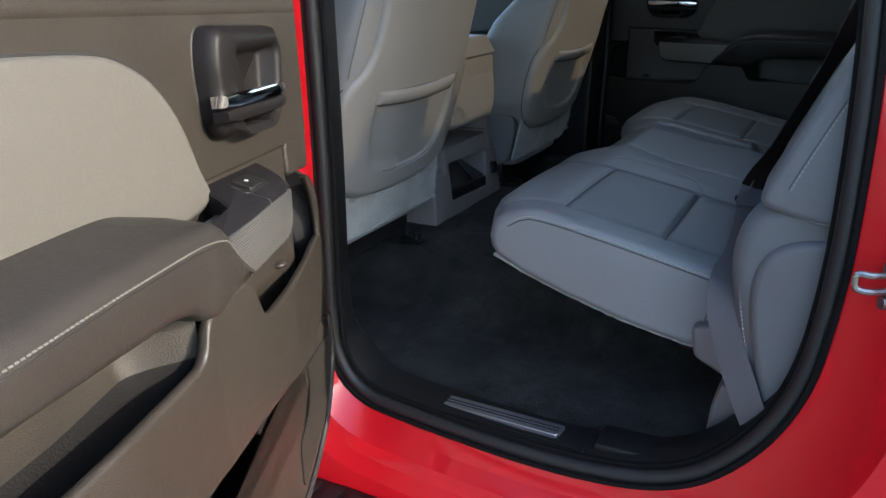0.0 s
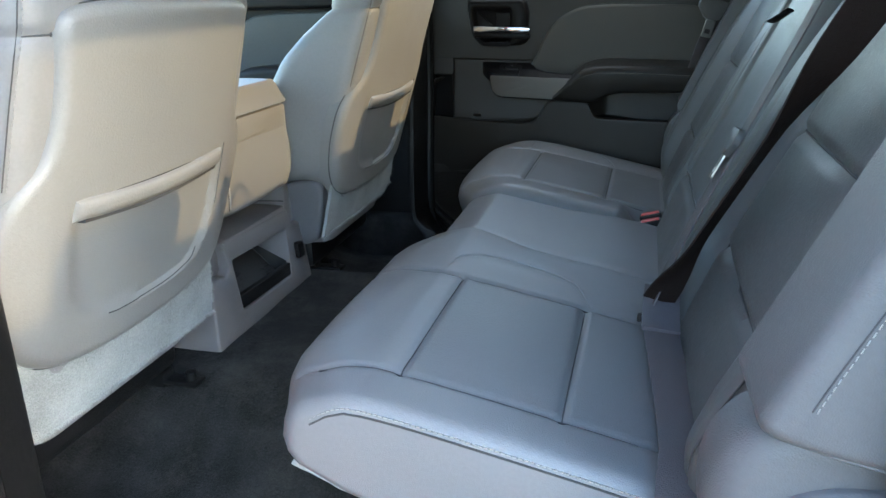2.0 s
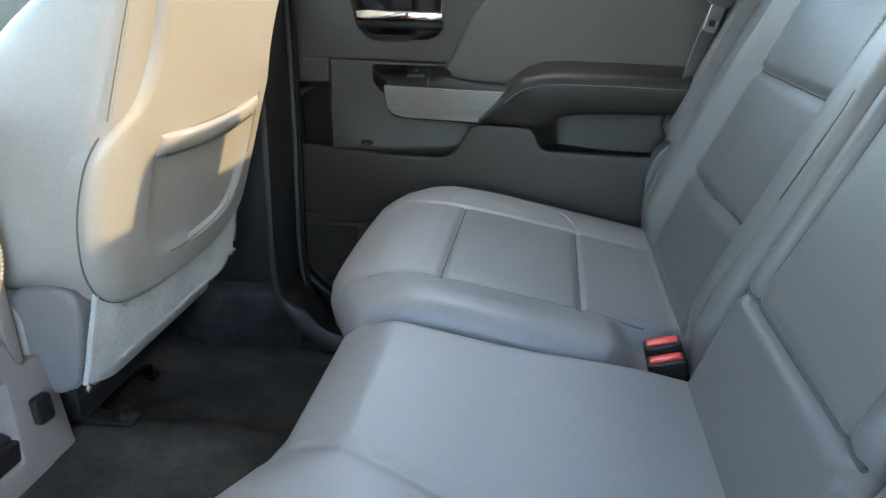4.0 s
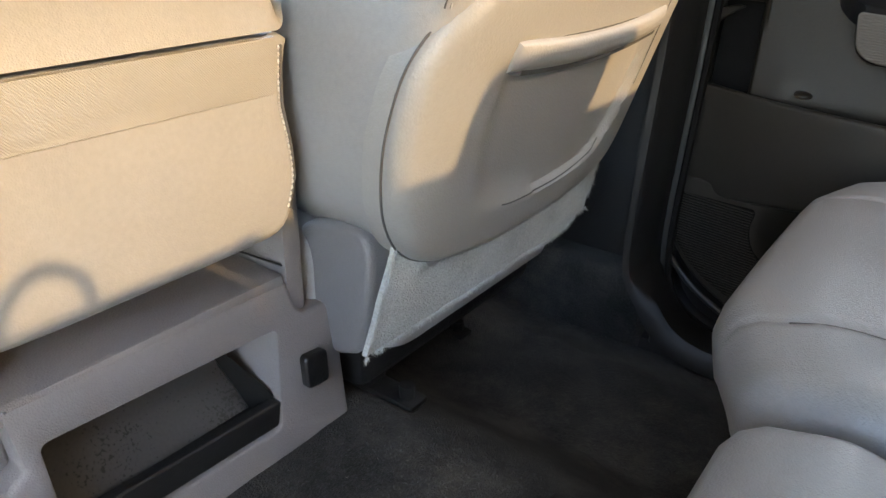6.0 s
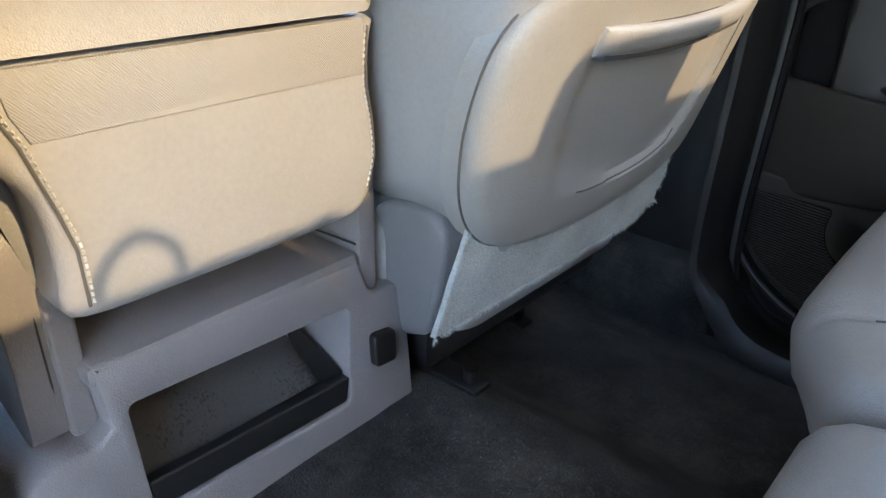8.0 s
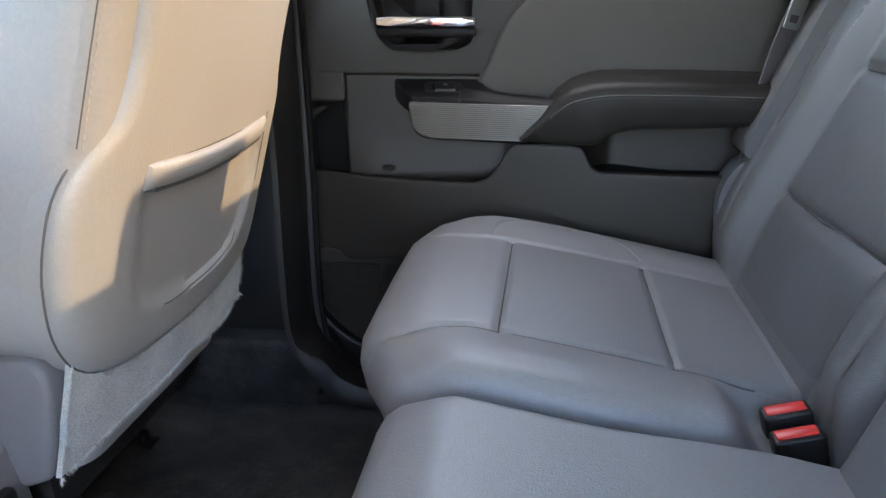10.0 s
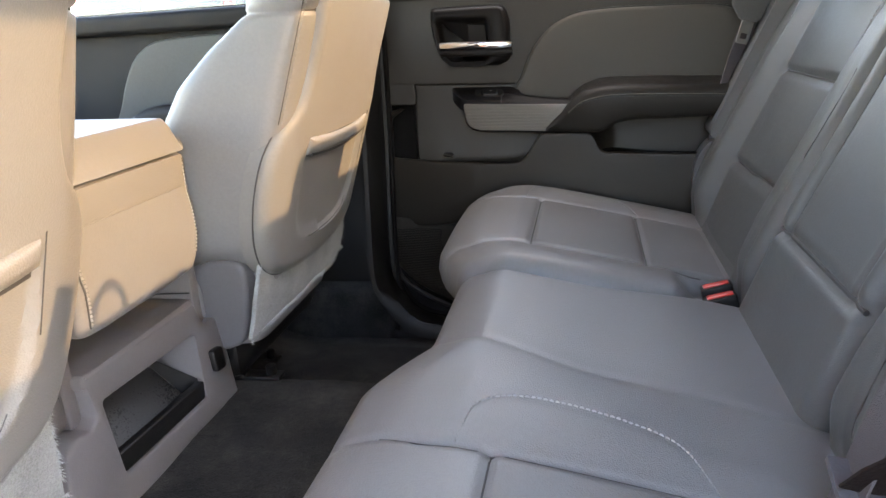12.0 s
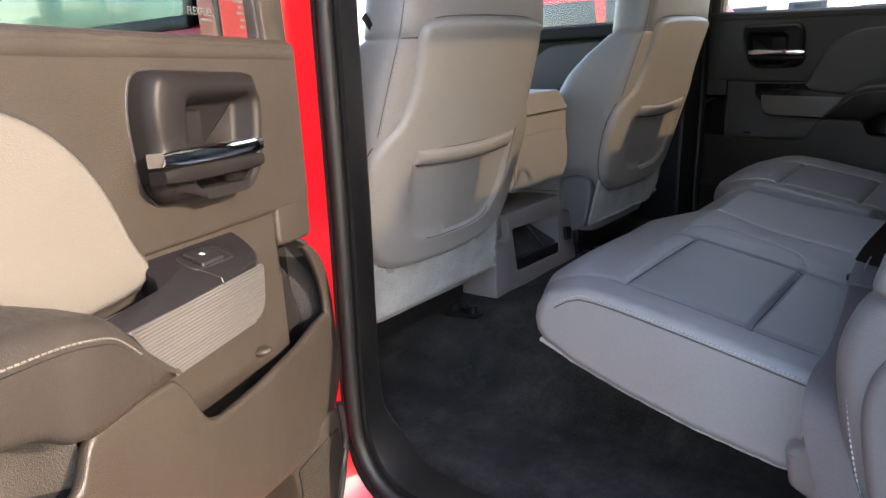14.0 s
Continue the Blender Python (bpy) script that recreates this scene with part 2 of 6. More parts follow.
def grow(loop, d):
    """A closed 2D loop moved outward by d along its corners' normals."""
    s, k, out = (1 if area(loop) > 0 else -1), len(loop), []
    for i in range(k):
        a, p, b = Vector(loop[i - 1]), Vector(loop[i]), Vector(loop[(i + 1) % k])
        t1, t2 = (p - a), (b - p)
        if t1.length < 1e-9 or t2.length < 1e-9:
            t1 = t2 = b - a
        t1.normalize(), t2.normalize()
        n = Vector((t1.y + t2.y, -t1.x - t2.x))
        n = n.normalized() if n.length > 1e-6 else Vector((t1.y, -t1.x))
        m = d / max(0.5, n.dot(Vector((t1.y, -t1.x))))
        out.append((p.x + s * n.x * m, p.y + s * n.y * m))
    return out


def ring_faces(bm, a, b, closed=True):
    k = len(a)
    for i in range(k if closed else k - 1):
        j = (i + 1) % k
        try:
            bm.faces.new((a[i], a[j], b[j], b[i]))
        except ValueError:
            pass


def pad(loop, put, h0, h1, r=0.006, steps=4, fill=0, dome=0.0, bm=None):
    """A pad that stands on a 2D loop, from height h0 to h1, its upper edge rounded by r. put(u, v, h) lays it into the world.
    fill: inner rings towards the middle, which follow put; dome: bulge of the middle."""
    bm = bm or bmesh.new()
    if area(loop) < 0:
        loop = loop[::-1]
    layers = [(loop, h0)]
    for k in range(steps + 1):
        a = k / steps * math.pi / 2
        layers.append((grow(loop, -r * (1 - math.cos(a))) if k else loop, h1 - r + r * math.sin(a)))
    rows = [[bm.verts.new(put(u, v, h)) for u, v in lp] for lp, h in layers]
    inner, (cx, cy) = layers[-1][0], np.mean(layers[-1][0], axis=0)
    for k in range(1, fill):
        f = 1 - k / fill
        h = h1 + dome * (1 - f * f)
        rows.append([bm.verts.new(put(cx + (u - cx) * f, cy + (v - cy) * f, h)) for u, v in inner])
    for a, b in zip(rows, rows[1:]):
        ring_faces(bm, a, b)
    if fill:
        mid = bm.verts.new(put(cx, cy, h1 + dome))
        last = rows[-1]
        for i in range(len(last)):
            bm.faces.new((last[i], last[(i + 1) % len(last)], mid))
    else:
        bmesh.ops.triangulate(bm, faces=[bm.faces.new(rows[-1])], ngon_method="EAR_CLIP")
    bmesh.ops.triangulate(bm, faces=[bm.faces.new(rows[0][::-1])], ngon_method="EAR_CLIP")
    return bm


def webbing(points, across, width, ribs=5, thick=0.0012):
    """A woven belt along 3D points with raised lengthwise ribs."""
    bm, P, rows, k = bmesh.new(), [Vector(p) for p in points], [], len(points)
    cols = ribs * 2 + 1
    for i in range(k):
        t = (P[min(i + 1, k - 1)] - P[max(i - 1, 0)]).normalized()
        w = Vector(across[i] if isinstance(across, list) else across)
        w = (w - t * w.dot(t)).normalized()
        n = t.cross(w)
        upper = [P[i] + w * width * (c / (cols - 1) - 0.5) + n * (thick + (0.0005 if c % 2 else 0)) for c in range(cols)]
        lower = [P[i] + w * width * (c / (cols - 1) - 0.5) - n * (thick + (0.0005 if c % 2 else 0)) for c in range(cols)]
        rows.append([bm.verts.new(q) for q in upper + lower[::-1]])
    for a, b in zip(rows, rows[1:]):
        ring_faces(bm, a, b)
    bm.faces.new(rows[0][::-1])
    bm.faces.new(rows[-1])
    return bm


def frame_ring(outer, inner, put, h0, h1, r=0.005, bm=None):
    """A raised frame between two loops with the same number of points; both its edges are rounded."""
    bm = bm or bmesh.new()
    if area(outer) < 0:
        outer = outer[::-1]
    if area(inner) < 0:
        inner = inner[::-1]
    layers = [(outer, h0), (outer, h1 - r), (grow(outer, -r * 0.3), h1 - r * 0.3), (grow(outer, -r), h1), (grow(inner, r), h1),
              (grow(inner, r * 0.3), h1 - r * 0.3), (inner, h1 - r), (inner, h0)]
    rows = [[bm.verts.new(put(u, v, h)) for u, v in lp] for lp, h in layers]
    for a, b in zip(rows, rows[1:] + rows[:1]):
        ring_faces(bm, a, b)
    return bm


def tube(points, radius, seg=8, closed=False, bm=None, squash=1.0):
    """A round bar along 3D points."""
    bm = bm or bmesh.new()
    P, rows, k = [Vector(p) for p in points], [], len(points)
    up = Vector((0.13, 0.27, 0.95)).normalized()
    for i in range(k):
        a = P[i - 1] if closed or i else P[i]
        b = P[(i + 1) % k] if closed or i < k - 1 else P[i]
        t = (b - a).normalized()
        n = (up - t * up.dot(t))
        if n.length < 0.2:
            n = Vector((1, 0, 0)) - t * t.x
        n.normalize()
        m = t.cross(n)
        rr = radius[i] if isinstance(radius, (list, tuple)) else radius
        rows.append([bm.verts.new(P[i] + (n * math.cos(q) * squash + m * math.sin(q)) * rr) for q in (2 * math.pi * j / seg for j in range(seg))])
    for a, b in zip(rows, rows[1:] + (rows[:1] if closed else [])):
        ring_faces(bm, a, b)
    if not closed:
        bm.faces.new(rows[0][::-1])
        bm.faces.new(rows[-1])
    return bm


def rbox(cx, cy, cz, sx, sy, sz, r=0.004, seg=2, bm=None, m=None):
    """A box with rounded edges."""
    tmp = bmesh.new()
    bmesh.ops.create_cube(tmp, size=1)
    bmesh.ops.scale(tmp, vec=(sx, sy, sz), verts=tmp.verts[:])
    if r:
        bmesh.ops.bevel(tmp, geom=tmp.edges[:], offset=r, segments=seg, affect="EDGES", profile=0.5)
    turn = m or Matrix.Identity(4)
    bmesh.ops.transform(tmp, matrix=Matrix.Translation((cx, cy, cz)) @ turn, verts=tmp.verts[:])
    if bm is None:
        return tmp
    me = bpy.data.meshes.new("tmp")
    tmp.to_mesh(me)
    tmp.free()
    bm.from_mesh(me)
    bpy.data.meshes.remove(me)
    return bm


def stitches(path, normal, mat, parent, pitch=0.0075, length=0.0048, size=0.0009, name="stitching", closed=False):
    """A row of short threads along 3D points."""
    P = [Vector(p) for p in spline(path, max(8, int(len(path) * 4)), closed)]
    run = sum((b - a).length for a, b in zip(P, P[1:]))
    n = max(2, int(run / pitch))
    pts = [Vector(p) for p in spline([tuple(p) for p in P], n, closed)]
    verts, faces = [], []
    up = Vector(normal).normalized()
    for i in range(len(pts) - 1):
        t = (pts[i + 1] - pts[i]).normalized()
        s = t.cross(up).normalized() * size
        a, b, h = pts[i], pts[i] + t * length, up * size
        k = len(verts)
        for p, q in ((a, 0.4), (a.lerp(b, 0.5), 1.6), (b, 0.4)):
            verts += [p - s - h, p + s - h, p + h * q]
        for c in (0, 3):
            for d in range(3):
                e = (d + 1) % 3
                faces.append((k + c + d, k + c + e, k + c + 3 + e, k + c + 3 + d))
        faces += [(k, k + 2, k + 1), (k + 6, k + 7, k + 8)]
    me = bpy.data.meshes.new(name)
    me.from_pydata([tuple(v) for v in verts], [], faces)
    me.materials.append(mat)
    ob = new(name, me)
    return under(ob, parent)


def sweep(section, ys, r0=0.03, r1=0.03, move=None, cap=True):
    """A solid along y: section(y) gives a closed loop of (x, z); its ends are rounded by r0 and r1. move(x, y, z) shifts a point last."""
    bm = bmesh.new()
    y0, y1 = ys[0], ys[-1]
    rows = []
    for y in ys:
        inset = 0.0
        for r, gap in ((r0, y - y0), (r1, y1 - y)):
            if r and gap < r:
                inset = max(inset, r - math.sqrt(max(0.0, r * r - (r - gap) ** 2)))
        loop = section(y)
        if inset > 1e-6:
            loop = grow(loop, -inset)
        rows.append([bm.verts.new(move(x, y, z) if move else (x, y, z)) for x, z in loop])
    for a, b in zip(rows, rows[1:]):
        ring_faces(bm, a, b)
    if cap:
        bm.faces.new(rows[0][::-1])
        bm.faces.new(rows[-1])
    return bm


def spaced(y0, y1, step, r0=0.03, r1=0.03):
    """Places from y0 to y1, denser over the rounded ends."""
    head = [y0 + r0 * (1 - math.cos(k / 10 * math.pi / 2)) for k in range(10)] if r0 else [y0]
    tail = [y1 - r1 * (1 - math.cos(k / 10 * math.pi / 2)) for k in range(10)][::-1] if r1 else [y1]
    a, b = y0 + r0, y1 - r1
    n = max(2, int((b - a) / step))
    mid = [a + (b - a) * k / n for k in range(n + 1)]
    if not r0:
        mid = mid[1:]
    if not r1:
        mid = mid[:-1]
    return head + mid + tail


def step01(a, b, x):
    t = min(1.0, max(0.0, (x - a) / (b - a)))
    return t * t * (3 - 2 * t)


def dent(d, width):
    return math.exp(-(d / width) ** 2)


def along(points, x):
    """A value by straight lines through (x, value) points."""
    if x <= points[0][0]:
        return points[0][1]
    for (a, u), (b, v) in zip(points, points[1:]):
        if x <= b:
            return u + (v - u) * (x - a) / (b - a)
    return points[-1][1]


def P(bm, name, mat, parent, label="", angle=38, recalc=True):
    """One mesh part, built in world coordinates, under its thing."""
    return under(finish(bm, name, mat, None, label, angle, recalc), parent)


# ---- ground and body ----

def ground_z(x, y):
    """The lot is level round the truck and rises gently far beyond it."""
    return 0.85 * step01(12, 40, y)


g = bmesh.new()
gy = [-2000, -100, -20] + list(np.linspace(0, 60, 31)) + [200, 2000]
rows = [[g.verts.new((x, y, ground_z(x, y))) for y in gy] for x in (-2000, -100, -20, 0, 20, 100, 2000)]
for a, b in zip(rows, rows[1:]):
    ring_faces(g, a, b, False)
tagged(finish(g, "ground", ASPHALT), "weathered pale concrete of a parking lot", "ground", kind="structure")

# the opening of a rear door, as (x, z), front edge first
OPENING = spline([(0.136, 1.40), (0.129, 1.06), (0.118, 0.74), (0.134, 0.635), (0.19, 0.575), (0.29, 0.556), (0.5, 0.543), (0.65, 0.546), (0.77, 0.566),
                  (0.857, 0.612), (0.930, 0.70), (0.972, 0.80), (0.990, 0.92), (0.996, 1.06), (0.990, 1.28), (0.965, 1.5), (0.88, 1.72), (0.74, 1.815),
                  (0.5, 1.83), (0.26, 1.82), (0.165, 1.74), (0.145, 1.56)], 150)
# profiles of the jamb: how far out of the opening, and how far from the truck's middle
JAMB_FRONT = [(0.0, 0.872), (0.004, 0.892), (0.006, 0.93), (0.012, 0.955), (0.03, 0.975), (0.06, 0.985), (0.09, 0.987)]
JAMB_BOTTOM = [(0.0, 0.872), (0.012, 0.890), (0.040, 0.905), (0.058, 0.935), (0.085, 0.943), (0.105, 0.972), (0.17, 0.985)]
JAMB_REAR = [(0.0, 0.872), (0.008, 0.886), (0.035, 0.897), (0.060, 0.918), (0.085, 0.945), (0.105, 0.975), (0.15, 0.988)]


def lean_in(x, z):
    """How far the rear quarter tapers inward above the belt line, added to let sun reach the open door."""
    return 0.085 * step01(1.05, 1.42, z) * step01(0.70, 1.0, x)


def body_side(side, name, label):
    """One flank of the cab round the rear door's opening: red jambs, black seals, trim lining and kick plate. side: -1 or 1 in y."""
    wall = empty(name, (0.55, side * 0.9, 0.5), label=label, category="truck body", kind="structure")
    bm, rows, k = bmesh.new(), [], len(OPENING)
    normals = [Vector(b) - Vector(a) for a, b in zip(OPENING, grow(OPENING, 0.01))]
    for i in range(7):
        row = []
        for p, n in zip(OPENING, normals):
            n = n.normalized()
            wb, wr, wf = max(0, -n.y) ** 1.5, max(0, n.x) ** 1.5, max(0, -n.x) ** 1.5 + max(0, n.y) ** 1.5
            s = wb + wr + wf
            o = (wb * JAMB_BOTTOM[i][0] + wr * JAMB_REAR[i][0] + wf * JAMB_FRONT[i][0]) / s
            y = (wb * JAMB_BOTTOM[i][1] + wr * JAMB_REAR[i][1] + wf * JAMB_FRONT[i][1]) / s
            x, z = p[0] + n.x * o, p[1] + n.y * o
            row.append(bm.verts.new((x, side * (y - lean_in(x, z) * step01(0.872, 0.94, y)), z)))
        rows.append(row)
    for a, b in zip(rows, rows[1:]):
        ring_faces(bm, a, b)
    # out to the skin's rim
    rim = []
    for v in rows[-1]:
        x, z = v.co.x, v.co.z
        d = Vector((x - 0.55, z - 1.15))
        f = min(0.56 / max(abs(d.x), 1e-4), (0.78 if d.y < 0 else 0.74) / max(abs(d.y), 1e-4))
        f = max(f, 1.02)
        x, z = 0.55 + d.x * f, 1.15 + d.y * f
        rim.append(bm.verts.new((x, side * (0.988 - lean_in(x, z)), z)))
    ring_faces(bm, rows[-1], rim)
    P(bm, "jamb", RED, wall, "glossy red painted door jamb and rocker", angle=30)
    seal = tube([(x, side * 0.874, z) for x, z in grow(OPENING, -0.004)], 0.0135, 10, True)
    P(seal, "weatherstrip", RUBBER, wall, "black rubber door seal")
    for k, (o, y, r) in enumerate(((0.007, 0.888, 0.0055), (-0.017, 0.862, 0.006))):
        P(tube([(x, side * y, z) for x, z in grow(OPENING, o)], r, 6, True), "seal_lip", MATT_BLACK, wall)
    lining, rows = bmesh.new(), []
    for o, o2, y in ((-0.006, 0.0, 0.868), (-0.020, -0.002, 0.862), (-0.026, 0.004, 0.845), (-0.026, 0.014, 0.785), (-0.012, 0.02, 0.775), (0.01, 0.03, 0.772)):
        row = []
        for p, n in zip(OPENING, normals):
            n = n.normalized()
            w = step01(0.0, 0.5, -n.y)
            row.append(lining.verts.new((p[0] + n.x * (o * w + o2 * (1 - w)), side * y, p[1] + n.y * (o * w + o2 * (1 - w)))))
        rows.append(row)
    for a, b in zip(rows, rows[1:]):
        ring_faces(lining, a, b)
    P(lining, "lining", BLACK_PLASTIC, wall, "black plastic sill and pillar trim")
    plate = pad(rounded([(0.270, 0.806), (0.597, 0.806), (0.592, 0.842), (0.270, 0.842)], 0.004, 3), lambda u, v, h: (u, side * v, h), 0.566, 0.5765, 0.0015)
    plate_ob = P(plate, "sill_plate", ALUMINIUM, wall, "brushed metal sill plate")
    rib = bmesh.new()
    for y in (0.8205, 0.829):
        rbox(0.433, side * y, 0.577, 0.318, 0.0022, 0.0016, 0.0004, 1, rib)
    under(finish(rib, "rib", BLACK_PLASTIC), wall)
    seams = bmesh.new()
    for x in (0.235, 0.648):
        rbox(x, side * 0.822, 0.5735, 0.003, 0.088, 0.004, 0, 1, seams)
    P(seams, "trim_joint", RUBBER, wall)
    cover = pad(rounded([(0.662, 0.776), (0.835, 0.776), (0.862, 0.800), (0.815, 0.846), (0.662, 0.846)], [0.006, 0.02, 0.01, 0.02, 0.006], 4), lambda u, v, h: (u, side * v, h + 0.10 * max(0, u - 0.76)), 0.560, 0.584, 0.005, 4)
    P(cover, "rear_sill_cover", BLACK_PLASTIC, wall, "raised black plastic sill cover")
    cover = pad(rounded([(0.150, 0.776), (0.232, 0.776), (0.232, 0.846), (0.180, 0.846), (0.155, 0.82)], [0.01, 0.006, 0.006, 0.015, 0.01], 4), lambda u, v, h: (u, side * v, h + 0.25 * max(0, 0.20 - u)), 0.560, 0.581, 0.005, 4)
    P(cover, "front_sill_cover", BLACK_PLASTIC, wall)
    for y in (0.850, 0.857):
        P(tube([(x, side * y, 0.5715 + 0.9 * max(0, x - 0.76) ** 1.6) for x in np.linspace(0.25, 0.80, 16)], 0.0018, 5), "sill_rib", BLACK_PLASTIC, wall)
    # striker on the rear jamb
    stk = bmesh.new()
    rbox(1.055, side * 0.915, 0.985, 0.012, 0.03, 0.07, 0.004, 2, stk, Matrix.Rotation(side * -0.5, 4, "Z"))
    sx, sy = 1.048, side * 0.918
    tube(spline([(sx, sy, 1.0), (sx - 0.02, sy - side * -0.012, 1.0), (sx - 0.036, sy + side * 0.014, 1.0), (sx - 0.036, sy + side * 0.014, 0.982), (sx - 0.02, sy + side * 0.012, 0.978), (sx, sy, 0.978)], 30, False), 0.0045, 8, bm=stk)
    for z in (0.963, 1.008):
        tube([(sx + 0.004, sy, z), (sx - 0.006, sy + side * 0.005, z)], 0.009, 8, bm=stk)
    P(stk, "striker", STEEL, wall, "zinc-plated door striker")
    return wall


wall_1 = body_side(-1, "wall_1", "glossy red truck body side with open rear doorway")
wall_2 = body_side(1, "wall_2", "red truck body side with closed rear doorway")

P(tube([(x, 0.913, z) for x, z in grow(OPENING, 0.012)], 0.026, 10, True), "bulb_seal", RUBBER, wall_2, "black rubber seal pressed by the closed door")

# red B-pillar skin and front door outside, below the front windows
for k, side in enumerate((-1, 1)):
    skin = bmesh.new()
    rbox(-0.52, side * 0.955, 0.88, 1.06, 0.06, 1.0, 0.02, 2, skin)
    ob = finish(skin, "wall_%d" % (3 + k), RED)
    tagged(ob, "red painted front door skin of the truck", "truck body", kind="structure")
    pil = bmesh.new()
    rbox(-0.015, side * 0.90, 1.2, 0.20, 0.10, 1.34, 0.03, 3, pil)
    ob = finish(pil, "pillar_%d" % (1 + k), DARK_TRIM)
    tagged(ob, "charcoal plastic trim of the centre pillar", "pillar", kind="structure")
    kick = bmesh.new()
    rbox(-0.45, side * 0.83, 0.60, 1.16, 0.09, 0.16, 0.02, 3, kick)
    tagged(finish(kick, "baseboard_%d" % (1 + k), CARPET), "black carpeted kick panel along the floor", "kick panel", kind="structure")
    rear = bmesh.new()
    rbox(1.13, side * 0.83, 1.2, 0.22, 0.06, 1.34, 0.02, 2, rear)
    tagged(finish(rear, "pillar_%d" % (3 + k), DARK_TRIM), "charcoal trim of the rear corner pillar", "pillar", kind="structure")

step = empty("running_board", (0.2, -1.05, 0.36), label="black plastic running board below the rocker", category="running board")
P(rbox(0.1, -1.045, 0.40, 2.6, 0.15, 0.05, 0.018, 3), "board", BLACK_PLASTIC, step)
treads = bmesh.new()
for k in range(46):
    rbox(-1.0 + k * 0.05, -1.045, 0.4265, 0.028, 0.10, 0.005, 0.0015, 1, treads)
P(treads, "tread", RUBBER, step, "ribbed rubber tread")

# roof, rear wall with its window, front wall
roof = rbox(0.15, 0, 1.89, 2.3, 1.96, 0.05, 0.02)
tagged(finish(roof, "ceiling", HEADLINER), "pale cloth headliner under the roof", "ceiling", kind="structure")
back = empty("wall_5", (1.2, 0, 0.5), label="dark trimmed rear cab wall with a window", category="wall", kind="structure")
P(rbox(1.235, 0, 0.95, 0.07, 1.8, 0.90, 0.01), "panel", DARK_TRIM, back)
P(rbox(1.235, 0, 1.835, 0.07, 1.8, 0.07, 0.01), "header", DARK_TRIM, back)
for s in (-1, 1):
    P(rbox(1.235, s * 0.82, 1.60, 0.07, 0.18, 0.42, 0.01), "corner", DARK_TRIM, back)
pane = P(rbox(1.24, 0, 1.60, 0.004, 1.46, 0.40, 0), "pane", REAR_TINT, back, "tinted rear window")
front = rbox(-1.08, 0, 0.82, 0.08, 1.9, 0.82, 0.02)
tagged(finish(front, "wall_6", BLACK_PLASTIC), "black plain front wall of the cab", "wall", kind="structure")


# the cab's floor: carpet with a raised tunnel in the middle
def floor_z(x, y):
    a = abs(y + 0.01)
    hump = 0.141 * (1 - step01(0.23, 0.50, a)) * (1 - 0.35 * step01(0.15, 0.75, x))
    kick = 0.06 * (1 - step01(-0.32, -0.06, x)) * step01(0.2, 0.4, a)
    side = -0.02 * step01(0.69, 0.77, a)
    return 0.567 + hump + kick + side + 0.003 * noise.noise((x * 9, y * 9, 3)) + 0.0012 * noise.noise((x * 40, y * 40, 1))


fl = bmesh.new()
nx, ny = 140, 120
rows = [[fl.verts.new((x, y, floor_z(x, y))) for y in np.linspace(-0.79, 0.79, ny)] for x in np.linspace(-1.04, 1.2, nx)]
for a, b in zip(rows, rows[1:]):
    ring_faces(fl, a, b, False)
tagged(finish(fl, "floor", CARPET), "worn black carpet with dusty scuffs on the cab floor", "carpet", kind="structure")
under_floor = rbox(0.1, 0, 0.5, 2.3, 1.74, 0.04, 0.01)
sill_in = rbox(0.14, 0.842, 0.53, 0.30, 0.085, 0.07, 0.012)
tagged(finish(sill_in, "trim", DARK_TRIM), "dark plastic trim at the foot of the far pillar", "trim", kind="structure")
tagged(finish(under_floor, "floor_pan", BLACK_PLASTIC), "black floor pan below the carpet", "floor", kind="structure")

# ---- rear doors ----
HINGE, SWING, SAG, RISE, ROLL = (0.0668, -0.974), radians(-72.39), -0.0472, 0.0342, 0.0866


def near_door(x, d, z):
    """The open door: x along it from the front, d out of its face into the cab, z up."""
    u, v = x - HINGE[0], -(0.80 - d) - HINGE[1]
    c, s = math.cos(SWING), math.sin(SWING)
    return (c * u - s * v + HINGE[0], s * u + c * v + HINGE[1], z + SAG + RISE * u + ROLL * v)


def far_door(x, d, z):
    return (x, 0.829 - d, z + 0.0065 - 0.03 * (x - 0.46))


def lofted(layers, put, bm=None, cap=True):
    """Closed loops of equal counts, each with its depth, joined into one skin."""
    bm = bm or bmesh.new()
    rows = [[bm.verts.new(put(x, d, z)) for x, z in loop] for loop, d in layers]
    for a, b in zip(rows, rows[1:]):
        ring_faces(bm, a, b)
    if cap:
        bm.faces.new(rows[-1])
    return bm


def rib_field(loop, put, pitch, radius, lift, trim=0.0012):
    """Straight half-round ribs at even heights, each cut to the outline of a loop of (x, z)."""
    bm = bmesh.new()
    lo, hi = min(p[1] for p in loop), max(p[1] for p in loop)
    for z in np.arange(lo + pitch * 0.6, hi - pitch * 0.3, pitch):
        cuts = sorted(a[0] + (b[0] - a[0]) * (z - a[1]) / (b[1] - a[1]) for a, b in zip(loop, loop[1:] + loop[:1]) if (a[1] > z) != (b[1] > z))
        for x0, x1 in zip(cuts[::2], cuts[1::2]):
            if x1 - x0 < 0.006:
                continue
            rows = [[bm.verts.new(put(x, z + radius * math.cos(q), lift + radius * 0.8 * math.sin(q))) for q in np.linspace(0, math.pi, 6)] for x in np.linspace(x0 + trim, x1 - trim, 7)]
            for a, b in zip(rows, rows[1:]):
                ring_faces(bm, a, b, False)
    return bm


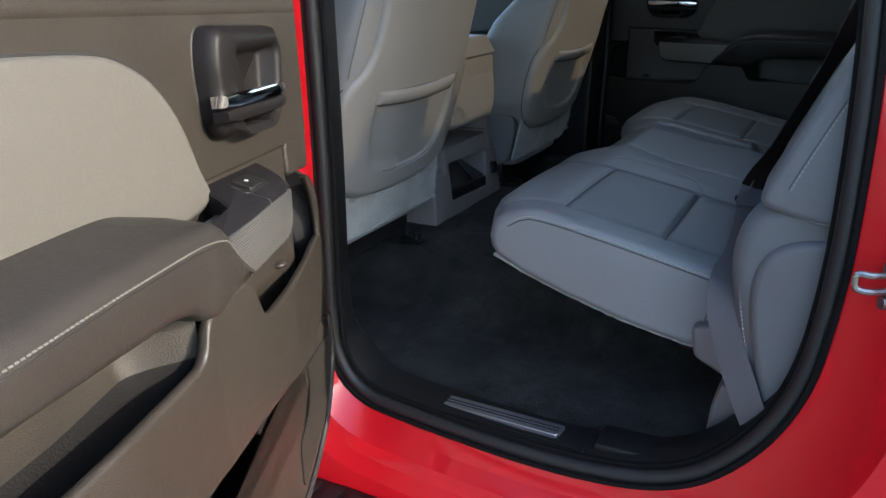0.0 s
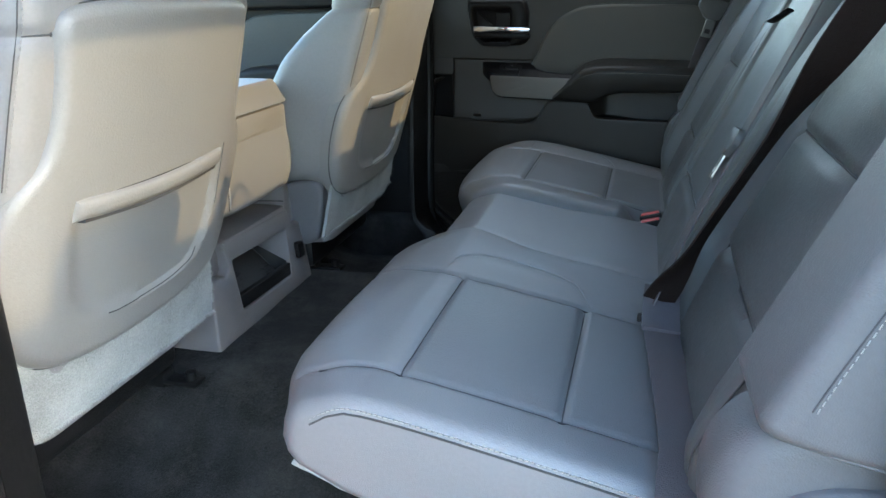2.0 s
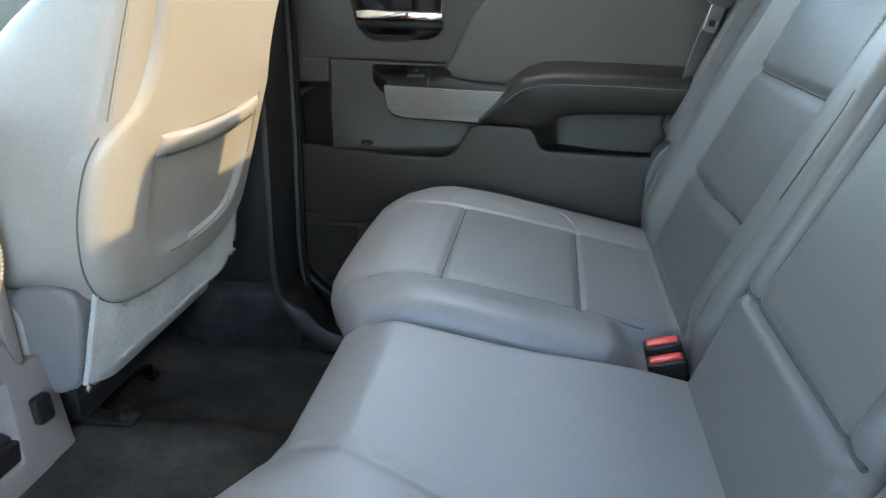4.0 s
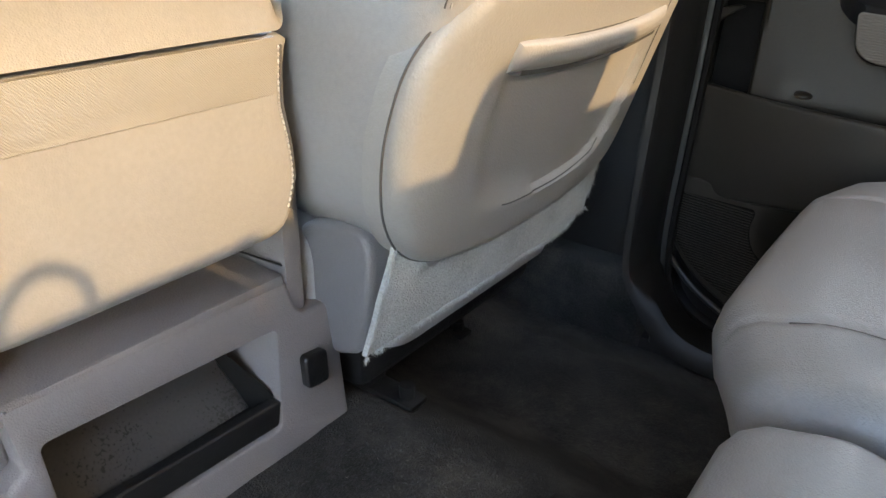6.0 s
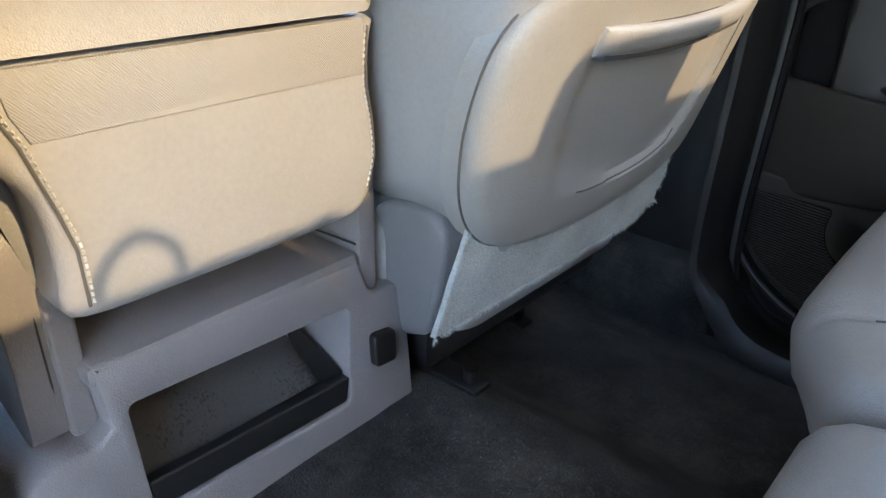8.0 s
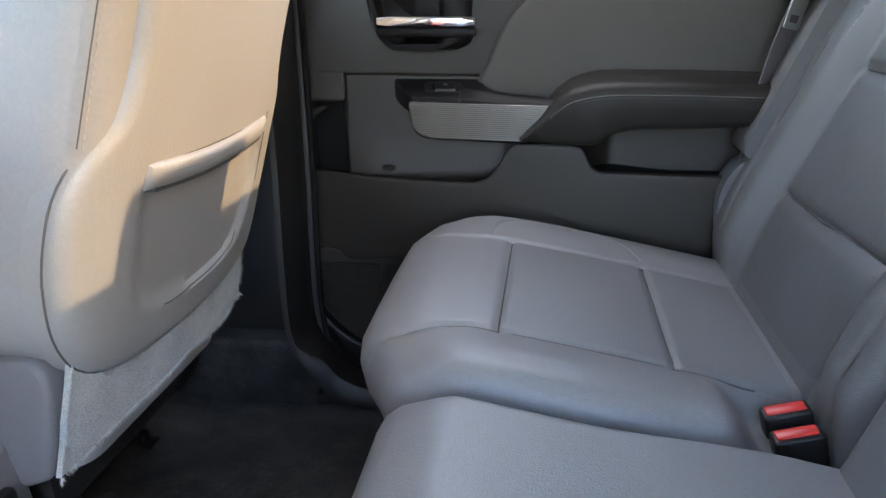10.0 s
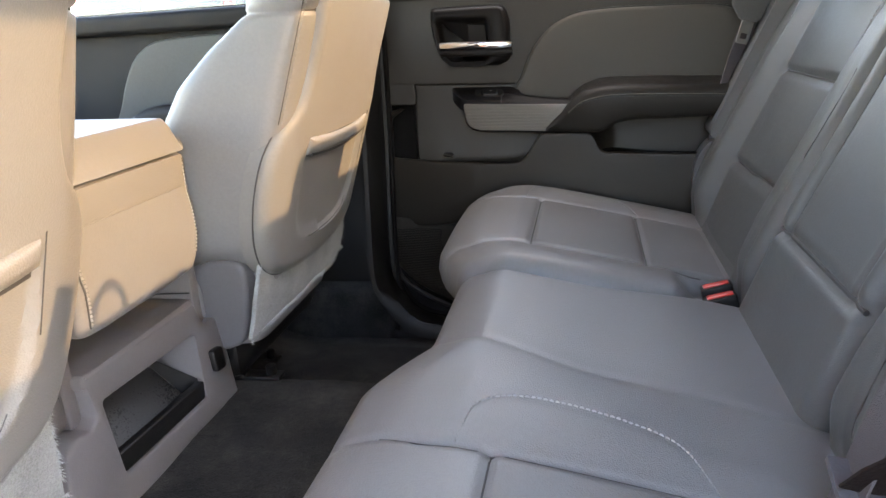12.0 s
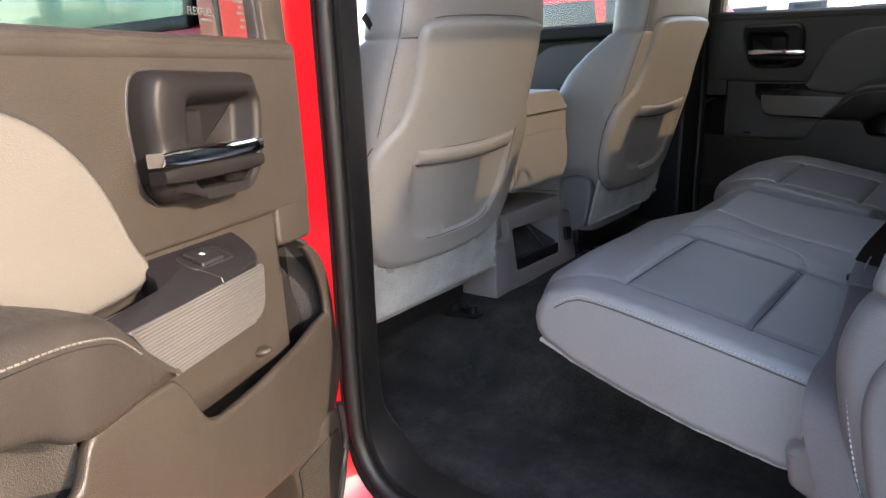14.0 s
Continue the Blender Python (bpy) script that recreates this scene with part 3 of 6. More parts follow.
def rear_door(name, D, label, window_tint):
    door = empty(name, D(0.1, -0.05, 0.6), label=label, category="car door", kind="structure")
    put = lambda u, v, h: D(u, h, v)
    # red outer shell and window frame
    shell = pad(rounded([(0.150, 0.50), (0.62, 0.47), (0.93, 0.60), (1.03, 0.9), (1.03, 1.372), (0.150, 1.372)], [0.05, 0.2, 0.2, 0.2, 0.02, 0.02]), lambda u, v, h: D(u, h, v), -0.215, -0.125, 0.012)
    P(shell, "shell", RED, door, "glossy red outer door skin")
    hole = [(0.180, 1.376), (0.93, 1.376), (0.89, 1.68), (0.21, 1.74)]
    rim = [(0.124, 1.33), (1.02, 1.33), (0.95, 1.76), (0.15, 1.82)]
    frame_bm = frame_ring(rounded(rim, 0.02, 5), rounded(hole, 0.012, 5), put, -0.13, -0.060, 0.006)
    frame_ob = P(frame_bm, "window_frame", PLASTIC_BROWN, door, "dark brown window surround")
    gasket = frame_ring(rounded([(0.174, 1.371), (0.936, 1.371), (0.896, 1.686), (0.204, 1.746)], 0.01, 4), rounded([(0.184, 1.381), (0.926, 1.381), (0.886, 1.676), (0.216, 1.734)], 0.01, 4), put, -0.10, -0.068, 0.003)
    P(gasket, "gasket", RUBBER, frame_ob)
    pane = pad([(0.179, 1.373), (0.93, 1.373), (0.89, 1.68), (0.21, 1.74)], put, -0.088, -0.084, 0.0005, 1)
    P(pane, "pane", window_tint, frame_ob, "tinted window glass")
    P(pad(rounded([(0.080, 0.62), (0.20, 0.55), (0.20, 1.36), (0.098, 1.36)], 0.01), put, -0.18, -0.104, 0.008), "edge_trim", DARK_TRIM, door)
    if D is far_door:
        P(pad(rounded([(0.075, 0.46), (0.90, 0.46), (0.90, 0.62), (0.22, 0.62), (0.20, 0.80), (0.075, 0.80)], 0.01), put, -0.112, -0.082, 0.006), "lower_edge_trim", DARK_TRIM, door)
    # base trim panel, and the proud upper panel with its front post
    base = pad(rounded([(0.150, 0.56), (0.60, 0.535), (0.90, 0.64), (1.0, 0.9), (1.005, 1.37), (0.150, 1.37)], [0.04, 0.15, 0.15, 0.15, 0.01, 0.02]), put, -0.130, -0.108, 0.012, 4)
    P(base, "trim_panel", PLASTIC_BROWN, door)
    field = rounded([(0.204, 0.85), (0.99, 0.85), (1.0, 1.25), (0.204, 1.25)], [0.010, 0.012, 0.012, 0.010], 6)
    P(pad(field, put, -0.115, -0.0565, 0.012, 7), "field_panel", PLASTIC_BROWN, door)
    proud = rounded([(0.128, 1.160), (0.60, 1.158), (1.0, 1.158), (1.005, 1.3765), (0.126, 1.3765)], [0.014, 0.016, 0.016, 0.014, 0.014], 7)
    P(pad(rounded([(0.132, 1.112), (0.214, 1.112), (0.214, 1.20), (0.129, 1.20)], 0.012, 6), put, -0.115, -0.0505, 0.006, 6), "front_post", PLASTIC_BROWN, door)
    upper_ob = P(pad(proud, put, -0.115, -0.050, 0.007, 6), "upper_panel", PLASTIC_BROWN, door, "dark brown grained upper door panel")
    P(tube([D(x, -0.0685, 1.3620) for x in np.linspace(0.135, 1.0, 24)], 0.0200, 20), "sill_roll", PLASTIC_BROWN, upper_ob)
    # leather insert
    ins = spline([(0.462, 1.135), (0.474, 1.184), (0.499, 1.240), (0.535, 1.283), (0.580, 1.309), (0.635, 1.321), (0.76, 1.325), (0.93, 1.318), (0.962, 1.26), (0.95, 1.14), (0.8, 1.125), (0.6, 1.12)], 90)
    P(pad(grow(ins, 0.0028), put, -0.062, -0.0488, 0.001, 2), "insert_gap", RUBBER, door)
    P(pad(ins, put, -0.062, -0.0425, 0.009, 5, 5, 0.002), "insert", CREAM, door, "light grey leather door insert")
    # handle pod
    pod = rounded([(0.266, 1.338), (0.438, 1.342), (0.450, 1.30), (0.446, 1.228), (0.428, 1.205), (0.300, 1.202), (0.272, 1.245), (0.262, 1.312)], [0.03, 0.022, 0.02, 0.03, 0.012, 0.02, 0.03, 0.02], 6)
    P(pad(grow(pod, 0.0022), put, -0.056, -0.0492, 0.0005, 1), "pod_gap", RUBBER, door)
    dish = rounded([(0.281, 1.311), (0.397, 1.310), (0.401, 1.26), (0.402, 1.232), (0.388, 1.214), (0.312, 1.214), (0.292, 1.235), (0.284, 1.285)], [0.014, 0.012, 0.01, 0.01, 0.01, 0.01, 0.01, 0.01], 6)
    lay = [(pod, -0.055), (grow(pod, -0.0015), -0.036), (grow(pod, -0.006), -0.024), (grow(pod, -0.012), -0.020), (grow(dish, 0.010), -0.017), (grow(dish, 0.004), -0.0185), (dish, -0.024), (grow(dish, -0.004), -0.041), (grow(dish, -0.010), -0.0465)]
    pod_ob = P(lofted(lay, D), "handle_pod", SATIN_DARK, door, "satin dark plastic handle recess", angle=60)
    P(pad(rounded([(0.350, 1.258), (0.394, 1.258), (0.392, 1.299), (0.350, 1.299)], 0.005), put, -0.060, -0.0415, 0.003), "recess_flap", SATIN_DARK, pod_ob)
    # lever with chrome strip, bowed along its length
    def bar(z0, z1, d0, d1, mat, nm, lab="", x0=0.288, x1=0.4545):
        bm, rows = bmesh.new(), []
        for k in range(17):
            t = k / 16
            x = x0 + (x1 - x0) * t
            bow = 0.005 * math.sin(math.pi * t)
            e = 0.0018 * (1 - min(1, 8 * min(t, 1 - t)))
            zz0, zz1, a, b = z0 + e, z1 - e, d0 + bow, d1 + bow - e
            rd = min(0.004, (zz1 - zz0) * 0.3)
            sec = [(a, zz0), (b - rd, zz0), (b - rd * 0.3, zz0 + rd * 0.3), (b, zz0 + rd), (b, zz1 - rd), (b - rd * 0.3, zz1 - rd * 0.3), (b - rd, zz1), (a, zz1)]
            rows.append([bm.verts.new(D(x, dd, zz)) for dd, zz in sec])
        for a, b in zip(rows, rows[1:]):
            ring_faces(bm, a, b)
        bm.faces.new(rows[0][::-1])
        bm.faces.new(rows[-1])
        return P(bm, nm, mat, pod_ob, lab)
    bar(1.2445, 1.2620, -0.030, -0.006, CHROME, "chrome_strip", "polished chrome strip")
    bar(1.2275, 1.2440, -0.030, -0.0075, SATIN_DARK, "lever")
    bosses = bmesh.new()
    for x in (0.315, 0.425):
        rows = []
        for k in range(7):
            a = k / 6 * math.pi / 2
            rows.append([bosses.verts.new(D(x + 0.024 * math.cos(a) * math.cos(q), -0.036 + 0.016 * math.cos(a) * math.sin(q), 1.229 - 0.019 * math.sin(a))) for q in np.linspace(0, 2 * math.pi, 20, endpoint=False)])
        for a, b in zip(rows, rows[1:]):
            ring_faces(bosses, a, b)
    P(bosses, "pivot", SATIN_DARK, pod_ob)
    # switch panel, silver strip
    top = [(0.300, -0.062), (0.330, -0.064), (0.440, -0.064), (0.462, -0.055), (0.474, -0.025), (0.490, -0.008), (0.596, 0.008), (0.592, 0.0385), (0.42, 0.0170), (0.352, 0.0085), (0.330, -0.008), (0.312, -0.035)]
    tl = rounded(top, [0.015, 0.01, 0.01, 0.006, 0.006, 0.006, 0.002, 0.002, 0.005, 0.01, 0.012, 0.01], 4)
    ztop = lambda d: 1.1255 - 0.36 * (d - 0.022)
    sw = bmesh.new()
    lowr = [sw.verts.new(D(x, d, ztop(d) - 0.030)) for x, d in tl]
    edge = [sw.verts.new(D(x, d, ztop(d) - 0.003)) for x, d in tl]
    up = [sw.verts.new(D(x, d, ztop(d))) for x, d in grow(tl, -0.003)]
    ring_faces(sw, lowr, edge)
    ring_faces(sw, edge, up)
    sw.faces.new(up)
    panel_ob = P(sw, "switch_panel", SWITCH_TOP, door, "satin black armrest switch panel")
    joint = bmesh.new()
    tube([D(0.428, d, ztop(d) + 0.0002) for d in (-0.010, 0.005, 0.0165)] + [D(0.4285, 0.0195, 1.120)], 0.0011, 5, bm=joint)
    P(joint, "panel_joint", RUBBER, panel_ob)
    slope = lambda u, v, h: D(u, v, ztop(v) + h)
    P(pad(rounded([(0.360, -0.043), (0.428, -0.043), (0.434, -0.008), (0.366, -0.008)], 0.012), slope, -0.004, 0.0012, 0.001, 2, 3, -0.002), "switch_bezel", BLACK_PLASTIC, panel_ob)
    P(pad(rounded([(0.380, -0.040), (0.416, -0.040), (0.419, -0.011), (0.383, -0.011)], 0.003), slope, -0.004, 0.0048, 0.002, 3), "window_switch", BLACK_PLASTIC, panel_ob, "black window switch with white mark")
    mark = bmesh.new()
    for x, w in ((0.400, 0.006),):
        q = [mark.verts.new(slope(x + a, -0.026 + b, 0.0052)) for a, b in ((-w / 2, -0.0022), (w / 2, -0.0022), (w / 2, 0.0022), (-w / 2, 0.0022))]
        mark.faces.new(q)
    P(mark, "switch_mark", WHITE_MARK, panel_ob)
    strip = rounded([(0.338, 1.1215), (0.578, 1.1215), (0.536, 1.060), (0.362, 1.062), (0.345, 1.075)], [0.008, 0.001, 0.001, 0.02, 0.015], 5)
    flare = lambda u, v, h: D(u, h + 0.0085 + 0.123 * (u - 0.345), v)
    strip_ob = P(pad(strip, flare, -0.06, 0.0, 0.002, 3), "silver_strip", SILVER, door, "ribbed satin silver strip", angle=20)
    P(rib_field(strip, flare, 0.0034, 0.0016, -0.0005, 0.003), "rib", SILVER, strip_ob, recalc=False)
    P(pad([(x, z - 0.003) for x, z in grow(strip, 0.0025)], flare, -0.06, -0.010, 0.003, 2), "strip_backing", SATIN_DARK, door)
    # armrest: leather-wrapped, its nose sloping down to the strip's end
    nose = [(0.530, 1.0585, 1.068), (0.545, 1.0585, 1.084), (0.568, 1.0585, 1.112), (0.592, 1.0585, 1.140), (0.615, 1.0585, 1.158), (0.645, 1.059, 1.169), (0.662, 1.064, 1.172), (0.685, 1.080, 1.1735), (0.72, 1.087, 1.174), (0.80, 1.090, 1.174), (0.90, 1.094, 1.172), (0.985, 1.094, 1.170)]
    arm, rows, pipe = bmesh.new(), [], []
    xs = [p[0] for p in nose]
    for x in np.linspace(0.530, 0.985, 64):
        zb, zt = along([(p[0], p[1]) for p in nose], x), along([(p[0], p[2]) for p in nose], x)
        t = step01(0.54, 0.66, x)
        full = 0.042 + 0.022 * t
        sec = [(-0.062, zb), (full - 0.020, zb), (full - 0.010, zb + 0.003), (full - 0.005, zb + 0.012)]
        for k in range(5):
            a = k / 4 * math.pi / 2
            r = 0.022 * min(1, (zt - zb) / 0.05)
            sec.append((full - r + r * math.cos(a), zt - 0.010 * t - r + r * math.sin(a)))
        sec += [(full - 0.05, zt - 0.003), (-0.062, zt + 0.002)]
        rows.append([arm.verts.new(D(x, d, z)) for d, z in sec])
        r = 0.022 * min(1, (zt - zb) / 0.05)
        pipe.append((x, full + 0.0006, zt - 0.010 * t - r * 0.9))
    for a, b in zip(rows, rows[1:]):
        ring_faces(arm, a, b)
    arm.faces.new(rows[0][::-1])
    arm.faces.new(rows[-1])
    armo = P(arm, "armrest", LEATHER_BROWN, door, "dark brown leather armrest with pale stitching", angle=55)
    n = Vector(D(0.5, 0.1, 1)) - Vector(D(0.5, 0.0, 1))
    stitches([D(x, d + 0.0005, z) for x, d, z in pipe[7::4]] , n, THREAD_PALE, door, 0.0050, 0.0038, 0.0009)
    P(tube([D(x, d - 0.0014, z - 0.0045) for x, d, z in pipe[7:]], 0.0011, 5), "seam", RUBBER, door)
    # lower panel: a curved skin whose rolled upper edge is the lip of the map pocket and of the pull pocket
    bulge = lambda x, z: along([(0.07, -0.060), (0.16, -0.042), (0.22, -0.027), (0.35, 0.0), (0.5, 0.022), (0.63, 0.036), (0.8, 0.045), (1.0, 0.048)], x) - 0.5 * max(0, 0.93 - z) ** 2
    lip = [(0.074, 0.905), (0.076, 0.950), (0.083, 0.978), (0.100, 0.987), (0.16, 0.985), (0.25, 0.981), (0.40, 0.982), (0.450, 0.984), (0.472, 0.991), (0.486, 1.004), (0.498, 1.025), (0.510, 1.046), (0.524, 1.0565), (0.60, 1.0572), (0.626, 1.0565),
           (0.637, 1.050), (0.643, 1.034), (0.650, 1.020), (0.664, 1.0135), (0.72, 1.013), (0.86, 1.013), (0.975, 1.022), (0.988, 1.005)]
    foot = [(0.074, 0.875), (0.082, 0.845), (0.100, 0.823), (0.14, 0.808), (0.20, 0.805), (0.30, 0.822), (0.386, 0.840), (0.51, 0.858), (0.65, 0.868), (0.93, 0.86), (0.975, 0.88), (0.988, 0.92)]
    skin, rows = bmesh.new(), []
    for x in np.linspace(0.074, 0.988, 306):
        zt, zf = sum(along(lip, x + e) for e in (-0.004, -0.002, 0, 0.002, 0.004)) / 5, along(foot, x)
        prof = [(-0.013, zf + 0.25 * (zt - zf)), (-0.013, zt - 0.012)]
        prof += [(-0.0065 - 0.0065 * math.cos(q), zt - 0.0065 + 0.0065 * math.sin(q)) for q in np.linspace(0, math.pi, 9)]
        prof += [(0.0, z) for z in np.linspace(zt - 0.014, zf + 0.012, 22)]
        prof += [(-0.010 + 0.010 * math.cos(q), zf + 0.010 - 0.010 * math.sin(q)) for q in np.linspace(0.3, math.pi / 2, 4)] + [(-0.10, zf)]
        rows.append([skin.verts.new(D(x, d + bulge(x, z), z)) for d, z in prof])
    for p, q in zip(rows, rows[1:]):
        ring_faces(skin, p, q, False)
    low_ob = P(skin, "lower_panel", PLASTIC_BROWN, door, "dark brown grained lower door panel with pockets", angle=60, recalc=D is far_door)
    # the horn that carries the lip up along the door's front edge
    horn, rows = bmesh.new(), []
    outer = spline([(0.074, 0.90), (0.074, 0.96), (0.080, 1.015), (0.096, 1.055), (0.120, 1.082), (0.146, 1.098), (0.172, 1.106)], 30, False)
    inner = spline([(0.128, 0.93), (0.112, 0.975), (0.110, 1.005), (0.119, 1.035), (0.138, 1.065), (0.160, 1.088), (0.184, 1.104)], 30, False)
    for (x0, z0), (x1, z1) in zip(outer, inner):
        row = []
        for k in range(16):
            q = 2 * math.pi * k / 16
            t, h = 0.5 - 0.5 * math.copysign(abs(math.cos(q)) ** 0.55, math.cos(q)), math.copysign(abs(math.sin(q)) ** 0.7, math.sin(q))
            x, z = x0 + (x1 - x0) * t, z0 + (z1 - z0) * t
            row.append(horn.verts.new(D(x, bulge(x, 0.95) - 0.0060 + 0.0062 * h, z)))
        rows.append(row)
    for p, q in zip(rows, rows[1:]):
        ring_faces(horn, p, q)
    horn.faces.new(rows[0][::-1]), horn.faces.new(rows[-1])
    P(horn, "pocket_horn", PLASTIC_BROWN, low_ob, angle=60)
    # the map pocket's back, which leans forward to its floor, and the well beside it; floor and well are black for deep
    # shade
    back, rows = bmesh.new(), []
    for x in np.linspace(0.212, 0.545, 40):
        low_z = along([(0.21, 0.965), (0.27, 0.978), (0.33, 0.980), (0.40, 0.984), (0.45, 0.988), (0.49, 0.998), (0.545, 1.02)], x)
        reach = 0.006 * step01(0.21, 0.26, x) + 0.018 * max(0, x - 0.27)
        rows.append([back.verts.new(D(x, -0.0555 + reach * t ** 2.2, 1.075 + (low_z - 1.075) * t)) for t in np.linspace(0, 1, 12)] + [back.verts.new(D(x, -0.0555 + reach - 0.004 * k, low_z - 0.012 * k)) for k in (1, 3, 9)])
    for p, q in zip(rows, rows[1:]):
        ring_faces(back, p, q, False)
    P(back, "pocket_back", PLASTIC_BROWN, door, angle=60)
    knob = bmesh.new()
    for k in range(8):
        a = k / 7 * math.pi / 2
        ring = [knob.verts.new(D(0.286 + 0.013 * math.cos(a) * math.cos(q), -0.050 + 0.014 * math.sin(a), 0.992 + 0.006 * math.cos(a) * math.sin(q))) for q in np.linspace(0, 2 * math.pi, 20, endpoint=False)]
        if k:
            ring_faces(knob, last, ring)
        last = ring
    P(knob, "pocket_clip", PLASTIC_BROWN, door)
    P(pad(rounded([(0.118, 0.84), (0.52, 0.84), (0.52, 0.875), (0.118, 0.875)], 0.006), lambda u, v, h: D(u, -0.106 + h * (bulge(u, 0.9) + 0.092), v), 0.0, 1.0, 0.004), "pocket_floor", MATT_BLACK, door)
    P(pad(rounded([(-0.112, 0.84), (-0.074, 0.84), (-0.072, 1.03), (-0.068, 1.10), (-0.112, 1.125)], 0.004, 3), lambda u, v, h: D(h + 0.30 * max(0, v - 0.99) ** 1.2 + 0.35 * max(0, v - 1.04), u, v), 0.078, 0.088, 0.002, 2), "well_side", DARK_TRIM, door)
    P(pad(rounded([(0.084, 0.85), (0.206, 0.85), (0.206, 1.112), (0.110, 1.112)], 0.006), put, -0.112, -0.100, 0.003), "pocket_well", MATT_BLACK, door, "back of the pocket well, its deep shade painted black")
    # pull pocket: lit back wall that curves into a black floor, closed by a round end
    wall, floor_, rw, rf = bmesh.new(), bmesh.new(), [], []
    for x in np.linspace(0.632, 0.985, 44):
        deep = bulge(x, 0.99) - 0.014
        d0 = deep + (-0.042 - deep) * step01(0.628, 0.690, x) ** 0.7
        turn = 1.012 - 0.010 * step01(0.66, 0.80, x)
        sec = [(d0 - 0.004, 1.100), (d0 - 0.002, 1.06), (d0, turn + 0.015), (d0 + 0.003, turn)]
        rw.append([wall.verts.new(D(x, d, z)) for d, z in sec])
        rf.append([floor_.verts.new(D(x, d, z)) for d, z in [(d0 + 0.003, turn + 0.0005), (d0 + 0.012 * min(1, (deep - d0) / 0.03), turn - 0.018), (d0 + 0.6 * (deep - d0), turn - 0.030), (deep, turn - 0.032)]])
    for bm, rws, nm, mt in ((wall, rw, "pull_back", PLASTIC_BROWN), (floor_, rf, "pull_floor", MATT_BLACK)):
        for p, q in zip(rws, rws[1:]):
            ring_faces(bm, p, q, False)
        P(bm, nm, mt, door, angle=70)
    # speaker panel, its ribbed grille, and the bottle pocket behind its lip
    tilt = lambda u, v, h: D(u, h - 0.040 + 0.10 * (u - 0.20), v)
    cheek = rounded([(0.105, 0.830), (0.312, 0.845), (0.276, 0.788), (0.280, 0.757), (0.320, 0.733), (0.383, 0.722), (0.62, 0.716), (0.93, 0.74), (0.90, 0.63), (0.80, 0.585), (0.42, 0.575), (0.29, 0.598), (0.17, 0.655), (0.100, 0.745)],
                    [0.014, 0.014, 0.03, 0.03, 0.04, 0.06, 0.06, 0.03, 0.05, 0.05, 0.05, 0.06, 0.05, 0.04], 6)
    ring_ob = P(pad(cheek, tilt, -0.030, 0.0, 0.010, 6), "speaker_surround", PLASTIC_BROWN, door)
    spk = rounded([(0.118, 0.800), (0.262, 0.806), (0.255, 0.775), (0.262, 0.745), (0.290, 0.715), (0.330, 0.700), (0.335, 0.615), (0.28, 0.628), (0.17, 0.672), (0.114, 0.750)], [0.010, 0.012, 0.02, 0.03, 0.03, 0.02, 0.02, 0.05, 0.05, 0.03], 6)
    P(pad(spk, tilt, -0.01, 0.0016, 0.001, 2), "speaker_grille", MATT_BLACK, ring_ob, "finely ribbed speaker grille")
    P(rib_field(spk, tilt, 0.0046, 0.0013, 0.0018), "grille_rib", GRILLE, ring_ob, recalc=False)
    P(pad(rounded([(0.25, 0.585), (0.87, 0.60), (0.87, 0.665), (0.27, 0.665)], 0.01), lambda u, v, h: D(u, -0.110 + h * (0.053 + 0.10 * (u - 0.20)), v), 0.0, 1.0, 0.004), "bottle_floor", MATT_BLACK, door)
    end, rows = bmesh.new(), []
    for u, v in spline([(0.306, 0.850), (0.288, 0.815), (0.277, 0.785), (0.276, 0.74), (0.276, 0.66)], 20, False):
        rows.append([end.verts.new(D(u + 0.02 * k, (-0.048 + 0.10 * (u - 0.20)) * (1 - k) - 0.1075 * k, v)) for k in (0.0, 0.35, 0.7, 1.0)])
    for p, q in zip(rows, rows[1:]):
        ring_faces(end, p, q, False)
    P(end, "bottle_pocket", PLASTIC_BROWN, door)
    P(tube(spline([tilt(u, v, -0.004) for u, v in ((0.098, 0.83), (0.093, 0.745), (0.163, 0.648), (0.286, 0.590), (0.42, 0.566))], 30, False), 0.006, 8), "door_edge_seal", RUBBER, door)
    return door


door_1 = rear_door("door_1", near_door, "open rear truck door with dark brown trim and pale insert", DOOR_TINT)
door_2 = rear_door("door_2", far_door, "closed rear truck door with dark trim and grey insert", PRIVACY)

# ---- front seats ----


